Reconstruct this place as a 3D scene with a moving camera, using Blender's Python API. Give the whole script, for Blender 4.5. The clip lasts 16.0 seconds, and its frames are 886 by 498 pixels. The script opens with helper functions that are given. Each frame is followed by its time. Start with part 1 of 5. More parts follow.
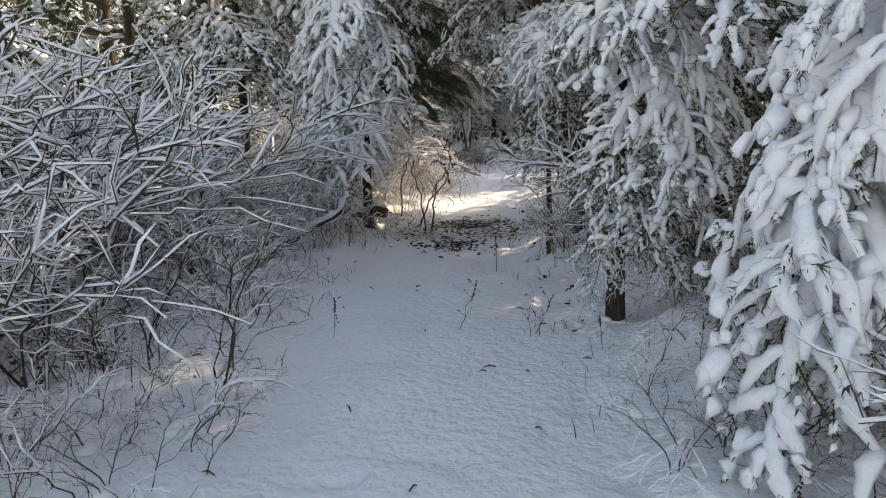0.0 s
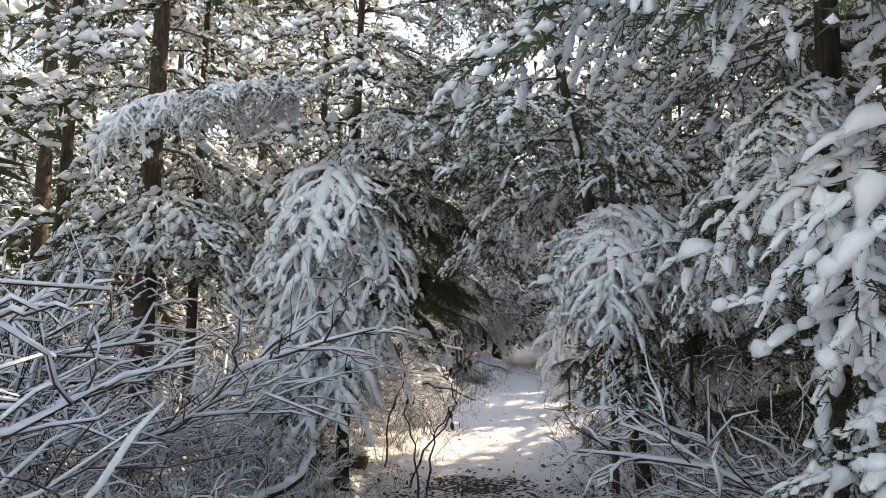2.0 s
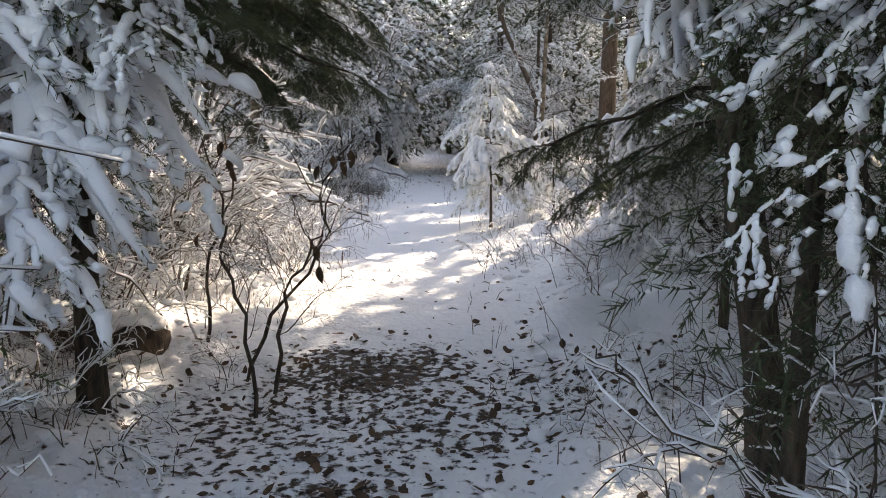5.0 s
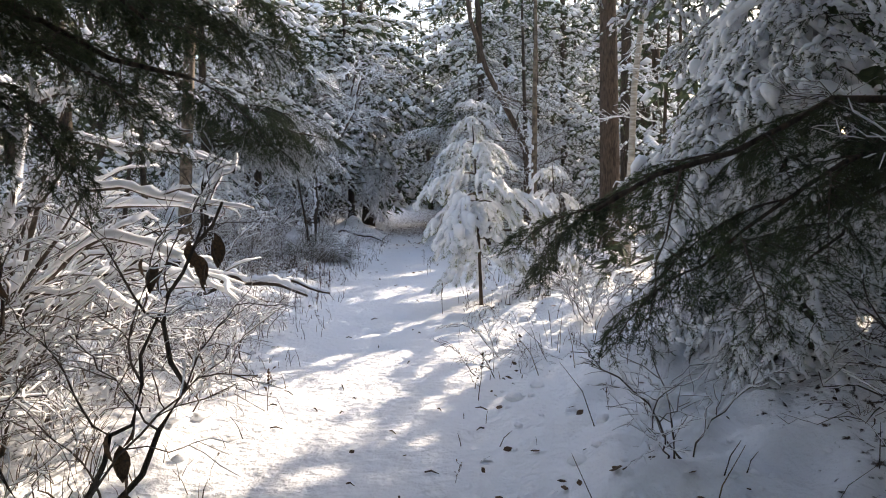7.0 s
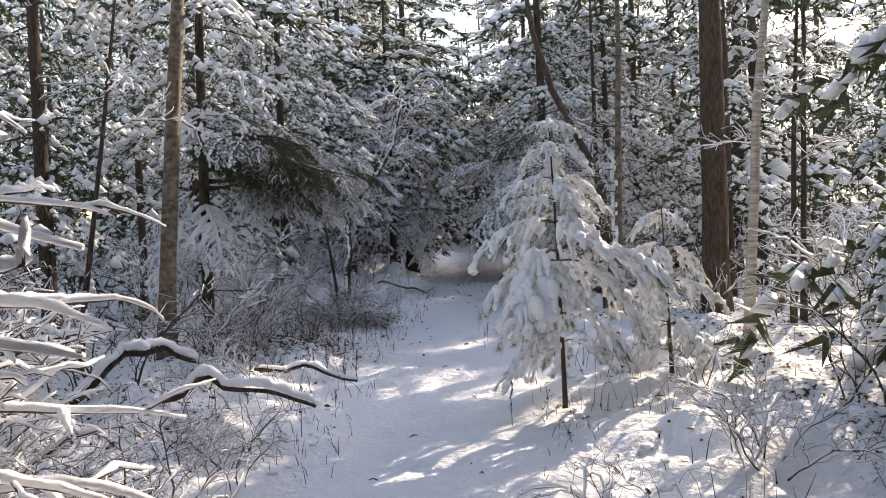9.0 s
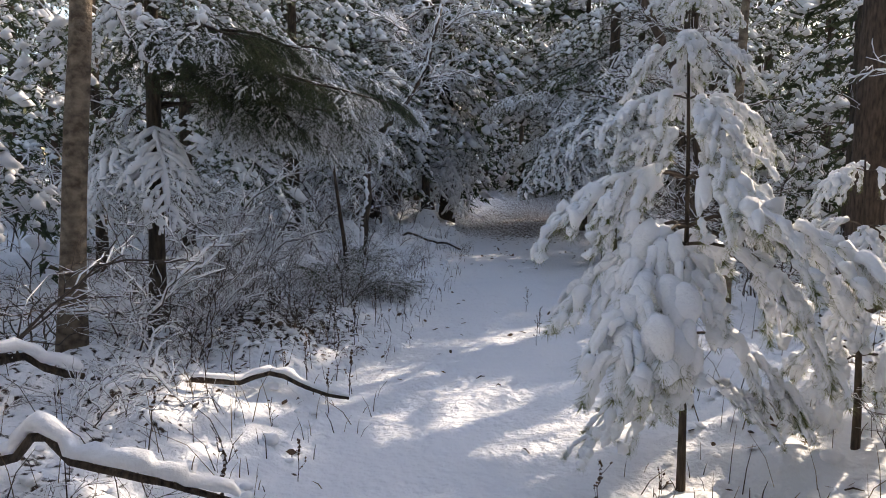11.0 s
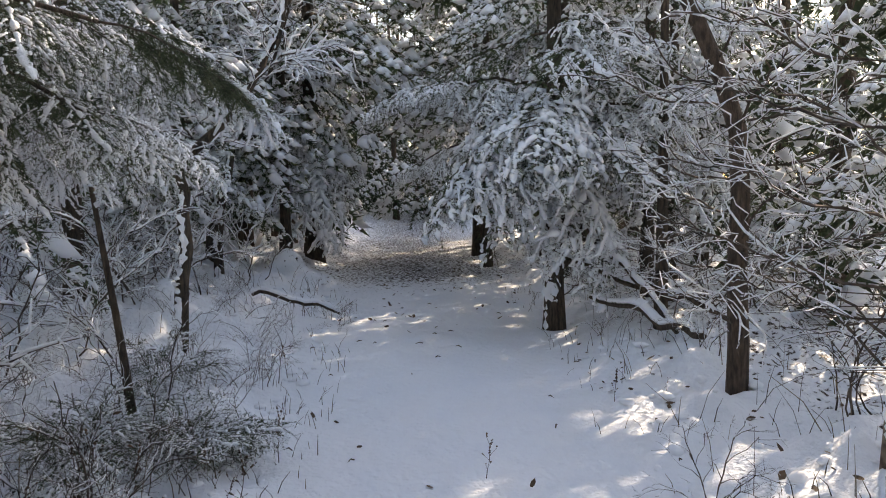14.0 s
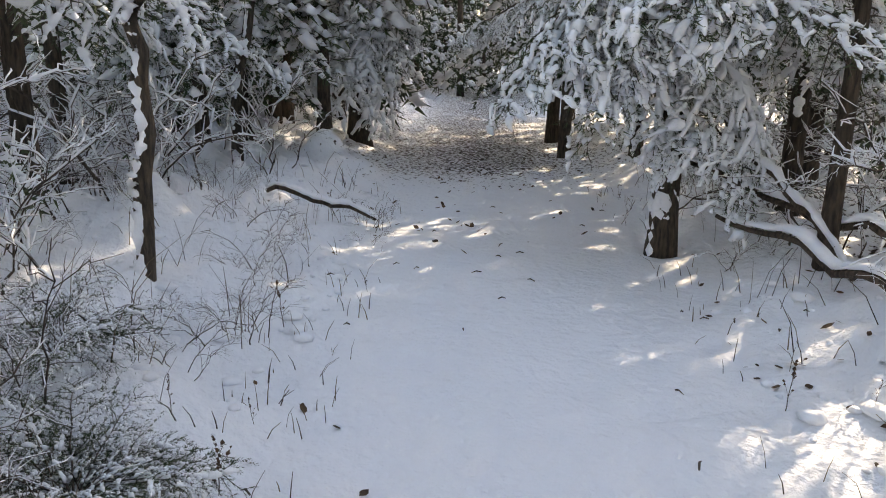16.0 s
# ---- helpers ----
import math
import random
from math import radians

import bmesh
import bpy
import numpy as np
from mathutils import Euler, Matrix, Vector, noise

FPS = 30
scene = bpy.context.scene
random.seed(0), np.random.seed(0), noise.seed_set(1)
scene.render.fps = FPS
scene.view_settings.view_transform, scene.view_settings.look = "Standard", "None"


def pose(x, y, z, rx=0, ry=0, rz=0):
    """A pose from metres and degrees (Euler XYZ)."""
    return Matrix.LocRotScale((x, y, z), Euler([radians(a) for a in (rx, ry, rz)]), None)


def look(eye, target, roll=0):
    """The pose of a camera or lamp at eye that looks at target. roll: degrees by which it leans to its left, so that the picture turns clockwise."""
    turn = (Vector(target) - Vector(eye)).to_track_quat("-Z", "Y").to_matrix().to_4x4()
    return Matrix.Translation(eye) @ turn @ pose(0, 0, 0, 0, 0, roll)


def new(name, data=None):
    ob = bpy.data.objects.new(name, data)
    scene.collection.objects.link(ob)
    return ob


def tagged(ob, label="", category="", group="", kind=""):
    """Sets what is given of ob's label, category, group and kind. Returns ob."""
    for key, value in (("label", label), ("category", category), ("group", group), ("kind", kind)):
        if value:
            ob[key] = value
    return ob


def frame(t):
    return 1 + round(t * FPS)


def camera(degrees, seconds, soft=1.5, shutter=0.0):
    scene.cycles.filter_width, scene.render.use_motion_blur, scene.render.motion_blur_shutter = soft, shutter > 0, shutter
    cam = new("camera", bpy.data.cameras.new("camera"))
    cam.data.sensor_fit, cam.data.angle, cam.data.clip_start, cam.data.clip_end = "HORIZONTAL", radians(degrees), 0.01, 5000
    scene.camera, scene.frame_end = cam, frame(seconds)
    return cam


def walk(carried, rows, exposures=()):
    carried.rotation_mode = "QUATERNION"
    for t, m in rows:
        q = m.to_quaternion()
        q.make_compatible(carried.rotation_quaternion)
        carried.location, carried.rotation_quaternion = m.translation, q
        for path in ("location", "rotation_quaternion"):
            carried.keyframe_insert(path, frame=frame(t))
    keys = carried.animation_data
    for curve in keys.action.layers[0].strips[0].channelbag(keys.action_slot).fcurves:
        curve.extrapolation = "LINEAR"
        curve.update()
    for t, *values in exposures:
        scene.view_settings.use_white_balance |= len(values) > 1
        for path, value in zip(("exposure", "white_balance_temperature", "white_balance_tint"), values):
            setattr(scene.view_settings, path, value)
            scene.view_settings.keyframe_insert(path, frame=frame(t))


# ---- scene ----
cam = camera(62.7, 16.0, soft=1.0)
PATH = [
    (0, (0.303, 0.348, 1.508), (0.247, 2.313, 1.141), -1.7),
    (0.5, (0.203, 0.926, 1.558), (0.127, 2.912, 1.340), -1.7),
    (1, (0.181, 1.492, 1.623), (0.100, 3.491, 1.605), -1.3),
    (1.5, (0.113, 2.079, 1.690), (0.040, 4.072, 1.830), 0.1),
    (2, (-0.023, 2.654, 1.722), (-0.018, 4.645, 1.905), 1.2),
    (2.5, (-0.072, 3.281, 1.676), (-0.008, 5.278, 1.759), 1.4),
    (3, (-0.192, 3.971, 1.635), (-0.028, 5.962, 1.540), 2.0),
    (3.5, (-0.127, 4.595, 1.588), (0.050, 6.579, 1.413), 1.7),
    (3.7, (-0.108, 4.869, 1.599), (0.074, 6.846, 1.359), 1.7),
    (5.8, (0.452, 7.081, 1.295), (0.806, 9.021, 0.959), -0.2),
    (6, (0.498, 7.312, 1.316), (0.855, 9.254, 0.995), -0.4),
    (6.5, (0.533, 7.848, 1.342), (0.891, 9.801, 1.104), -0.8),
    (7, (0.622, 8.350, 1.394), (0.960, 10.312, 1.212), -1.5),
    (7.5, (0.732, 8.909, 1.432), (1.022, 10.881, 1.275), -1.1),
    (8, (0.776, 9.521, 1.501), (1.012, 11.502, 1.354), -2.1),
    (8.5, (0.852, 10.111, 1.534), (1.079, 12.097, 1.450), -2.2),
    (8.7, (0.856, 10.339, 1.530), (1.079, 12.325, 1.450), -2.3),
    (10.8, (1.100, 12.799, 1.561), (1.217, 14.791, 1.417), 0.3),
    (11, (1.095, 13.064, 1.537), (1.206, 15.047, 1.300), 0.3),
    (11.5, (1.045, 13.683, 1.524), (1.200, 15.648, 1.187), 0.7),
    (12, (1.122, 14.307, 1.549), (1.363, 16.267, 1.230), 0.6),
    (12.5, (1.087, 14.957, 1.563), (1.389, 16.907, 1.239), -1.1),
    (13, (1.179, 15.584, 1.579), (1.517, 17.528, 1.254), -1.4),
    (13.5, (1.206, 16.200, 1.581), (1.665, 18.130, 1.326), -0.4),
    (14, (1.261, 16.746, 1.597), (1.736, 18.680, 1.408), -0.7),
    (14.5, (1.388, 17.288, 1.615), (1.865, 19.224, 1.454), -0.7),
    (15, (1.472, 17.811, 1.641), (1.909, 19.754, 1.461), -0.8),
    (15.5, (1.676, 18.265, 1.588), (2.005, 20.215, 1.289), 0.7),
    (16, (1.684, 18.686, 1.509), (1.980, 20.595, 0.993), 0.7),
]
EXPOSURES = [(0, 1.55, 9200, 16), (2.5, 1.75, 9000, 17), (3.5, 1.85, 8900, 17), (6, 1.9, 8000, 16), (7, 1.7, 7700, 16), (8.5, 1.55, 7900, 18), (11, 1.3, 7700, 17), (12.5, 1.4, 7900, 17), (13.5, 1.6, 8100, 17), (14.5, 2.0, 8500, 15), (15.5, 2.22, 8800, 15), (16, 2.2, 8800, 15)]
walk(cam, [(t, look(eye, target, roll)) for t, eye, target, roll in PATH], EXPOSURES)

# ---- world, sun, exposure ----
SUN_EL, SUN_AZ = radians(27), radians(48)
world = bpy.data.worlds.new("winter_sky")
scene.world = world
world.use_nodes = True
wn = world.node_tree
sky = wn.nodes.new("ShaderNodeTexSky")
sky.sky_type, sky.sun_disc, sky.sun_elevation, sky.sun_rotation = "NISHITA", False, SUN_EL, SUN_AZ
wn.links.new(sky.outputs[0], wn.nodes["Background"].inputs[0])
wn.nodes["Background"].inputs[1].default_value = 0.15
SUN_DIR = Vector((math.sin(SUN_AZ) * math.cos(SUN_EL), math.cos(SUN_AZ) * math.cos(SUN_EL), math.sin(SUN_EL)))
sun = new("sun", bpy.data.lights.new("sun", "SUN"))
sun.data.energy, sun.data.angle, sun.data.color = 3.0, radians(0.6), (1.0, 0.93, 0.82)
sun.matrix_world = look(SUN_DIR * 60, (0, 0, 0))

rng = np.random.default_rng(7)


# ---- materials ----
def material(name, colour, rough=0.8, second=None, scale=20.0, bump=0.3, bump_scale=60.0, stretch=(1, 1, 1), spec=0.3, island=0.0):
    """A node material of two colours mixed by noise at two scales, with a fine bump."""
    m = bpy.data.materials.new(name)
    m.use_nodes = True
    t = m.node_tree
    b = t.nodes["Principled BSDF"]
    b.inputs["Roughness"].default_value = rough
    b.inputs["Specular IOR Level"].default_value = spec
    co = t.nodes.new("ShaderNodeTexCoord")
    mp = t.nodes.new("ShaderNodeMapping")
    mp.inputs["Scale"].default_value = stretch
    t.links.new(co.outputs["Object"], mp.inputs[0])
    big = t.nodes.new("ShaderNodeTexNoise")
    big.inputs["Scale"].default_value, big.inputs["Detail"].default_value = scale, 5
    t.links.new(mp.outputs[0], big.inputs[0])
    ramp = t.nodes.new("ShaderNodeValToRGB")
    ramp.color_ramp.elements[0].position, ramp.color_ramp.elements[1].position = 0.35, 0.65
    ramp.color_ramp.elements[0].color = (*colour, 1)
    ramp.color_ramp.elements[1].color = (*(second or colour), 1)
    t.links.new(big.outputs[0], ramp.inputs[0])
    last = ramp.outputs[0]
    if island:
        geo = t.nodes.new("ShaderNodeNewGeometry")
        info = t.nodes.new("ShaderNodeObjectInfo")
        add = t.nodes.new("ShaderNodeMath")
        t.links.new(geo.outputs["Random Per Island"], add.inputs[0])
        t.links.new(info.outputs["Random"], add.inputs[1])
        rng_map = t.nodes.new("ShaderNodeMapRange")
        rng_map.inputs["From Max"].default_value = 2
        rng_map.inputs["To Min"].default_value, rng_map.inputs["To Max"].default_value = 1 - island, 1 + island
        t.links.new(add.outputs[0], rng_map.inputs[0])
        hsv = t.nodes.new("ShaderNodeHueSaturation")
        t.links.new(rng_map.outputs[0], hsv.inputs["Value"])
        t.links.new(last, hsv.inputs["Color"])
        last = hsv.outputs[0]
    t.links.new(last, b.inputs["Base Color"])
    if bump:
        fine = t.nodes.new("ShaderNodeTexNoise")
        fine.inputs["Scale"].default_value, fine.inputs["Detail"].default_value = bump_scale, 4
        t.links.new(mp.outputs[0], fine.inputs[0])
        bp = t.nodes.new("ShaderNodeBump")
        bp.inputs["Strength"].default_value, bp.inputs["Distance"].default_value = bump, 0.02
        t.links.new(fine.outputs[0], bp.inputs["Height"])
        t.links.new(bp.outputs[0], b.inputs["Normal"])
    return m


SNOW = material("fresh_snow", (0.86, 0.88, 0.92), 0.65, (0.9, 0.91, 0.93), 6, 0.35, 45, spec=0.25)
BARK = material("conifer_bark", (0.035, 0.026, 0.02), 0.9, (0.1, 0.075, 0.055), 14, 0.9, 30, (3, 3, 0.6))
BARK_BROWN = material("red_brown_bark", (0.05, 0.035, 0.026), 0.9, (0.13, 0.094, 0.07), 14, 0.9, 30, (3, 3, 0.7))
BIRCH = material("birch_bark", (0.09, 0.065, 0.045), 0.75, (0.27, 0.215, 0.16), 7, 0.8, 26, (2.2, 2.2, 3))
BIRCH_PALE = material("pale_birch_bark", (0.3, 0.26, 0.21), 0.7, (0.6, 0.55, 0.48), 9, 0.5, 26, (0.7, 0.7, 4))
TWIG = material("twig_bark", (0.045, 0.034, 0.028), 0.85, (0.12, 0.09, 0.07), 30, 0.2, 60, island=0.35)
NEEDLE = material("dark_needles", (0.036, 0.052, 0.024), 0.55, (0.085, 0.11, 0.05), 9, 0, island=0.45)
PINE = material("pine_needles", (0.11, 0.15, 0.045), 0.5, (0.2, 0.22, 0.07), 9, 0, island=0.35)
LEAF = material("dead_leaf", (0.05, 0.03, 0.02), 0.8, (0.13, 0.075, 0.04), 12, 0.3, 60, island=0.5)
STRAW = material("dry_grass", (0.12, 0.085, 0.05), 0.8, (0.24, 0.18, 0.11), 20, 0, island=0.4)


def ground_material():
    m = bpy.data.materials.new("snow_over_leaf_litter")
    m.use_nodes = True
    t = m.node_tree
    b = t.nodes["Principled BSDF"]
    b.inputs["Roughness"].default_value, b.inputs["Specular IOR Level"].default_value = 0.7, 0.25

    def noise_node(scale, detail):
        n = t.nodes.new("ShaderNodeTexNoise")
        n.inputs["Scale"].default_value, n.inputs["Detail"].default_value = scale, detail
        t.links.new(co.outputs["Object"], n.inputs[0])
        return n.outputs[0]

    co = t.nodes.new("ShaderNodeTexCoord")
    litter = t.nodes.new("ShaderNodeAttribute")
    litter.attribute_name = "litter"
    clumps = noise_node(21, 7)
    add = t.nodes.new("ShaderNodeMath")
    t.links.new(clumps, add.inputs[0])
    t.links.new(litter.outputs["Fac"], add.inputs[1])
    edge = t.nodes.new("ShaderNodeMapRange")
    edge.inputs["From Min"].default_value, edge.inputs["From Max"].default_value = 0.98, 1.06
    t.links.new(add.outputs[0], edge.inputs[0])
    soil = t.nodes.new("ShaderNodeValToRGB")
    soil.color_ramp.elements[0].position, soil.color_ramp.elements[1].position = 0.35, 0.65
    soil.color_ramp.elements[0].color = (0.018, 0.012, 0.01, 1)
    soil.color_ramp.elements[1].color = (0.09, 0.055, 0.035, 1)
    t.links.new(noise_node(38, 4), soil.inputs[0])
    white = t.nodes.new("ShaderNodeValToRGB")
    white.color_ramp.elements[0].color = (0.84, 0.87, 0.92, 1)
    white.color_ramp.elements[1].color = (0.9, 0.91, 0.93, 1)
    t.links.new(noise_node(1.7, 5), white.inputs[0])
    mix = t.nodes.new("ShaderNodeMix")
    mix.data_type = "RGBA"
    t.links.new(edge.outputs[0], mix.inputs[0])
    t.links.new(white.outputs[0], mix.inputs[6])
    t.links.new(soil.outputs[0], mix.inputs[7])
    t.links.new(mix.outputs[2], b.inputs["Base Color"])
    h = t.nodes.new("ShaderNodeMath")
    h.operation = "SUBTRACT"
    t.links.new(noise_node(17, 8), h.inputs[0])
    t.links.new(edge.outputs[0], h.inputs[1])
    bp = t.nodes.new("ShaderNodeBump")
    bp.inputs["Strength"].default_value, bp.inputs["Distance"].default_value = 0.85, 0.045
    t.links.new(h.outputs[0], bp.inputs["Height"])
    t.links.new(bp.outputs[0], b.inputs["Normal"])
    return m


GROUND = ground_material()


# ---- geometry helpers ----
def octa(level):
    v = [Vector(c) for c in ((1, 0, 0), (-1, 0, 0), (0, 1, 0), (0, -1, 0), (0, 0, 1), (0, 0, -1))]
    f = [(0, 2, 4), (2, 1, 4), (1, 3, 4), (3, 0, 4), (2, 0, 5), (1, 2, 5), (3, 1, 5), (0, 3, 5)]
    for _ in range(level):
        mid, out = {}, []

        def half(a, b):
            k = (min(a, b), max(a, b))
            if k not in mid:
                mid[k] = len(v)
                v.append((v[a] + v[b]).normalized())
            return mid[k]

        for a, b, c in f:
            ab, bc, ca = half(a, b), half(b, c), half(c, a)
            out += [(a, ab, ca), (ab, b, bc), (ca, bc, c), (ab, bc, ca)]
        f = out
    return np.array([tuple(p) for p in v]), f


LUMP_COARSE, LUMP_FINE = octa(0), octa(1)


class Geo:
    """Collects tubes, lumps and slivers into one mesh."""

    def __init__(self):
        self.v, self.f, self.m, self.n = [], [], [], 0

    def add(self, verts, faces, mat):
        self.v.append(np.asarray(verts, float).reshape(-1, 3))
        self.f += [tuple(int(i) + self.n for i in f) for f in faces]
        self.m += [mat] * len(faces)
        self.n += len(self.v[-1])

    def tube(self, pts, rad, sides=5, mat=0, flat=1.0, rough=0.0, seed=0, wide=1.0):
        pts, rad = np.asarray(pts, float), np.asarray(rad, float)
        k = len(pts)
        tan = np.gradient(pts, axis=0)
        tan /= np.linalg.norm(tan, axis=1)[:, None] + 1e-9
        up = np.where(np.abs(tan[:, 2:3]) > 0.92, np.array([[1.0, 0, 0]]), np.array([[0, 0, 1.0]]))
        a = np.cross(tan, up)
        a /= np.linalg.norm(a, axis=1)[:, None] + 1e-9
        b = np.cross(a, tan)
        ang = np.arange(sides) * 2 * math.pi / sides + math.pi / 2
        co, si = np.cos(ang) * wide, np.sin(ang)
        si = np.where(si < 0, si * flat, si)
        r = rad[:, None] * np.ones((1, sides))
        if rough:
            g = np.random.default_rng(seed)
            r = r * (1 + rough * g.uniform(-1, 1, r.shape))
        ring = pts[:, None, :] + r[:, :, None] * (co[None, :, None] * a[:, None, :] + si[None, :, None] * b[:, None, :])
        faces = []
        for i in range(k - 1):
            for j in range(sides):
                j2 = (j + 1) % sides
                faces.append((i * sides + j, (i + 1) * sides + j, (i + 1) * sides + j2, i * sides + j2))
        faces.append(tuple(range(sides)))
        faces.append(tuple((k - 1) * sides + j for j in reversed(range(sides))))
        self.add(ring.reshape(-1, 3), faces, mat)

    def lumps(self, pts, r, g, mat, fine=True, gap=1.25):
        """Uneven clods strung along a twig, flattened below."""
        pts = np.asarray(pts, float)
        seg = np.linalg.norm(np.diff(pts, axis=0), axis=1)
        cum = np.concatenate([[0], np.cumsum(seg)])
        n = max(1, int(cum[-1] / (max(r, 0.022) * gap)))
        base, faces = (LUMP_FINE if fine and r > 0.026 else LUMP_COARSE)
        tan = (pts[-1] - pts[0]) / (np.linalg.norm(pts[-1] - pts[0]) + 1e-9)
        for i in range(n):
            s = cum[-1] * (i + g.uniform(0.15, 0.85)) / n
            p = np.array([np.interp(s, cum, pts[:, k]) for k in range(3)])
            q = r * min(1.4, math.exp(g.normal(-0.15, 0.32)))
            v = base * (1 + 0.22 * g.uniform(-1, 1, (len(base), 1))) * q
            v[:, 2] = np.where(v[:, 2] < 0, v[:, 2] * 0.45, v[:, 2] * 0.85)
            v += np.outer(v @ tan, tan) * 0.55
            self.add(v + p + (g.normal(0, r * 0.2), g.normal(0, r * 0.2), q * 0.35), faces, mat)

    def finger(self, pts, r, g, mat, sides=6):
        """A soft ridge of snow along a twig, rounded at both ends and flat below."""
        pts = np.asarray(pts, float)
        k = max(5, min(11, int(np.linalg.norm(pts[-1] - pts[0]) / (r * 0.85)) + 3))
        u = np.linspace(0, len(pts) - 1, k)
        p = np.stack([np.interp(u, np.arange(len(pts)), pts[:, i]) for i in range(3)], 1)
        rad = r * np.sin(np.linspace(0.12, math.pi - 0.1, k)) ** 0.3 * g.uniform(0.55, 1.35, k)
        p += np.stack([g.normal(0, r * 0.16, k), g.normal(0, r * 0.16, k), rad * 0.55], 1)
        self.tube(p, rad, sides, mat, flat=0.5, rough=0.22, seed=int(g.integers(1e6)))

    def heap(self, pts, r, g, mat, sides=7, wide=1.25, fall=0.0, most=12):
        """Snow heaped along a twig: a smooth swelling mound, thickest towards its base, that hangs over at the tip."""
        pts = np.asarray(pts, float)
        length = np.linalg.norm(np.diff(pts, axis=0), axis=1).sum()
        k = int(max(4, min(most, length / (r * 0.8) + 2)))
        u = np.linspace(0, len(pts) - 1, k)
        p = np.stack([np.interp(u, np.arange(len(pts)), pts[:, i]) for i in range(3)], 1)
        v = np.linspace(0, 1, k)
        swell = np.interp(v, np.linspace(0, 1, 5), g.uniform(0.7, 1.3, 5)) * g.uniform(0.72, 1.28, k)
        rad = r * (1.08 - 0.25 * v) * np.maximum(0.12, np.sin(0.1 + v * (math.pi - 0.2))) ** 0.4 * swell
        p = p + np.stack([g.normal(0, r * 0.1, k), g.normal(0, r * 0.1, k), rad * 0.5 - fall * r * v ** 2], 1)
        self.tube(p, rad, sides, mat, flat=0.5, rough=0.1, seed=int(g.integers(1e6)), wide=wide)

    def clumps(self, pts, r, g, mat, sides=6, cover=0.85):
        """Short heaps of snow one after another along a twig, with gaps where some has fallen."""
        pts = np.asarray(pts, float)
        cum = np.concatenate([[0], np.cumsum(np.linalg.norm(np.diff(pts, axis=0), axis=1))])
        s = g.uniform(0, r)
        while s < cum[-1]:
            e = min(cum[-1] + r * 0.6, s + r * g.uniform(2.2, 6.5))
            if g.uniform() < cover:
                u = np.linspace(s, e, 4)
                line = np.stack([np.interp(u, cum, pts[:, i]) for i in range(3)], 1)
                line += g.normal(0, r * 0.22, 3)
                self.heap(line, r * min(1.5, math.exp(g.normal(-0.1, 0.3))), g, mat, sides, g.uniform(1.0, 1.4), 0.5, 6)
            s = e - r * g.uniform(0.0, 0.5)

    def needles(self, pts, step, length, width, g, mat=1):
        """Slivers that stand off a twig to all sides, sparser above than beside it."""
        pts = np.asarray(pts, float)
        seg = np.linalg.norm(np.diff(pts, axis=0), axis=1)
        total = seg.sum()
        n = max(4, int(total / step))
        s = np.sort(g.uniform(0, total, n))
        cum = np.concatenate([[0], np.cumsum(seg)])
        p = np.stack([np.interp(s, cum, pts[:, i]) for i in range(3)], 1)
        tan = (pts[-1] - pts[0]) / (np.linalg.norm(pts[-1] - pts[0]) + 1e-9)
        side = np.cross(tan, (0, 0, 1.0))
        side /= np.linalg.norm(side) + 1e-9
        over = np.cross(side, tan)
        a = g.uniform(0, 2 * math.pi, n)
        radial = np.cos(a)[:, None] * side + (np.sin(a) * 0.75 - 0.1)[:, None] * over
        d = radial + tan * g.uniform(0.35, 0.9, n)[:, None]
        d /= np.linalg.norm(d, axis=1)[:, None]
        w = np.cross(d, tan + 0.01)
        w /= np.linalg.norm(w, axis=1)[:, None] + 1e-9
        ln = length * g.uniform(0.7, 1.2, n)[:, None]
        v = np.stack([p - w * width / 2, p + w * width / 2, p + d * ln], 1).reshape(-1, 3)
        self.add(v, np.arange(3 * n).reshape(-1, 3), mat)

    def mesh(self, name, mats, smooth=True):
        me = bpy.data.meshes.new(name)
        me.from_pydata(np.concatenate(self.v).tolist(), [], self.f)
        for m in mats:
            me.materials.append(m)
        me.polygons.foreach_set("material_index", self.m)
        me.polygons.foreach_set("use_smooth", [smooth] * len(self.f))
        me.update()
        return me


def part(name, me, parent, m=None, label=""):
    """Links a mesh as one object under a thing or a part."""
    ob = new(name, me)
    ob.parent = parent
    if m is not None:
        ob.matrix_basis = m
    return tagged(ob, label, kind="stuff" if name.startswith("snow_") or name == "seed_head" else "")


def thing(name, x, y, z, label, category, group="", turn=0.0, size=1.0):
    ob = new(name)
    ob.matrix_basis = pose(x, y, z, 0, 0, turn) @ Matrix.Scale(size, 4)
    ob.empty_display_size = 0.1
    return tagged(ob, label, category, group)


# ---- the ground ----
def path_x(y):
    return np.interp(y, [-30, 3, 8, 11, 14, 18, 21, 24, 28, 31, 40, 60], [0, 0, -0.05, 0.5, 1.1, 1.7, 2.4, 3.1, 3.8, 4.2, 6.1, 11])


def path_w(y):
    return np.interp(y, [-30, 5, 9, 12, 16, 22, 30, 45], [0.95, 1.0, 0.8, 0.8, 0.85, 1.1, 1.4, 1.3])


GRID = np.random.default_rng(3).uniform(-1, 1, (6, 64, 64))


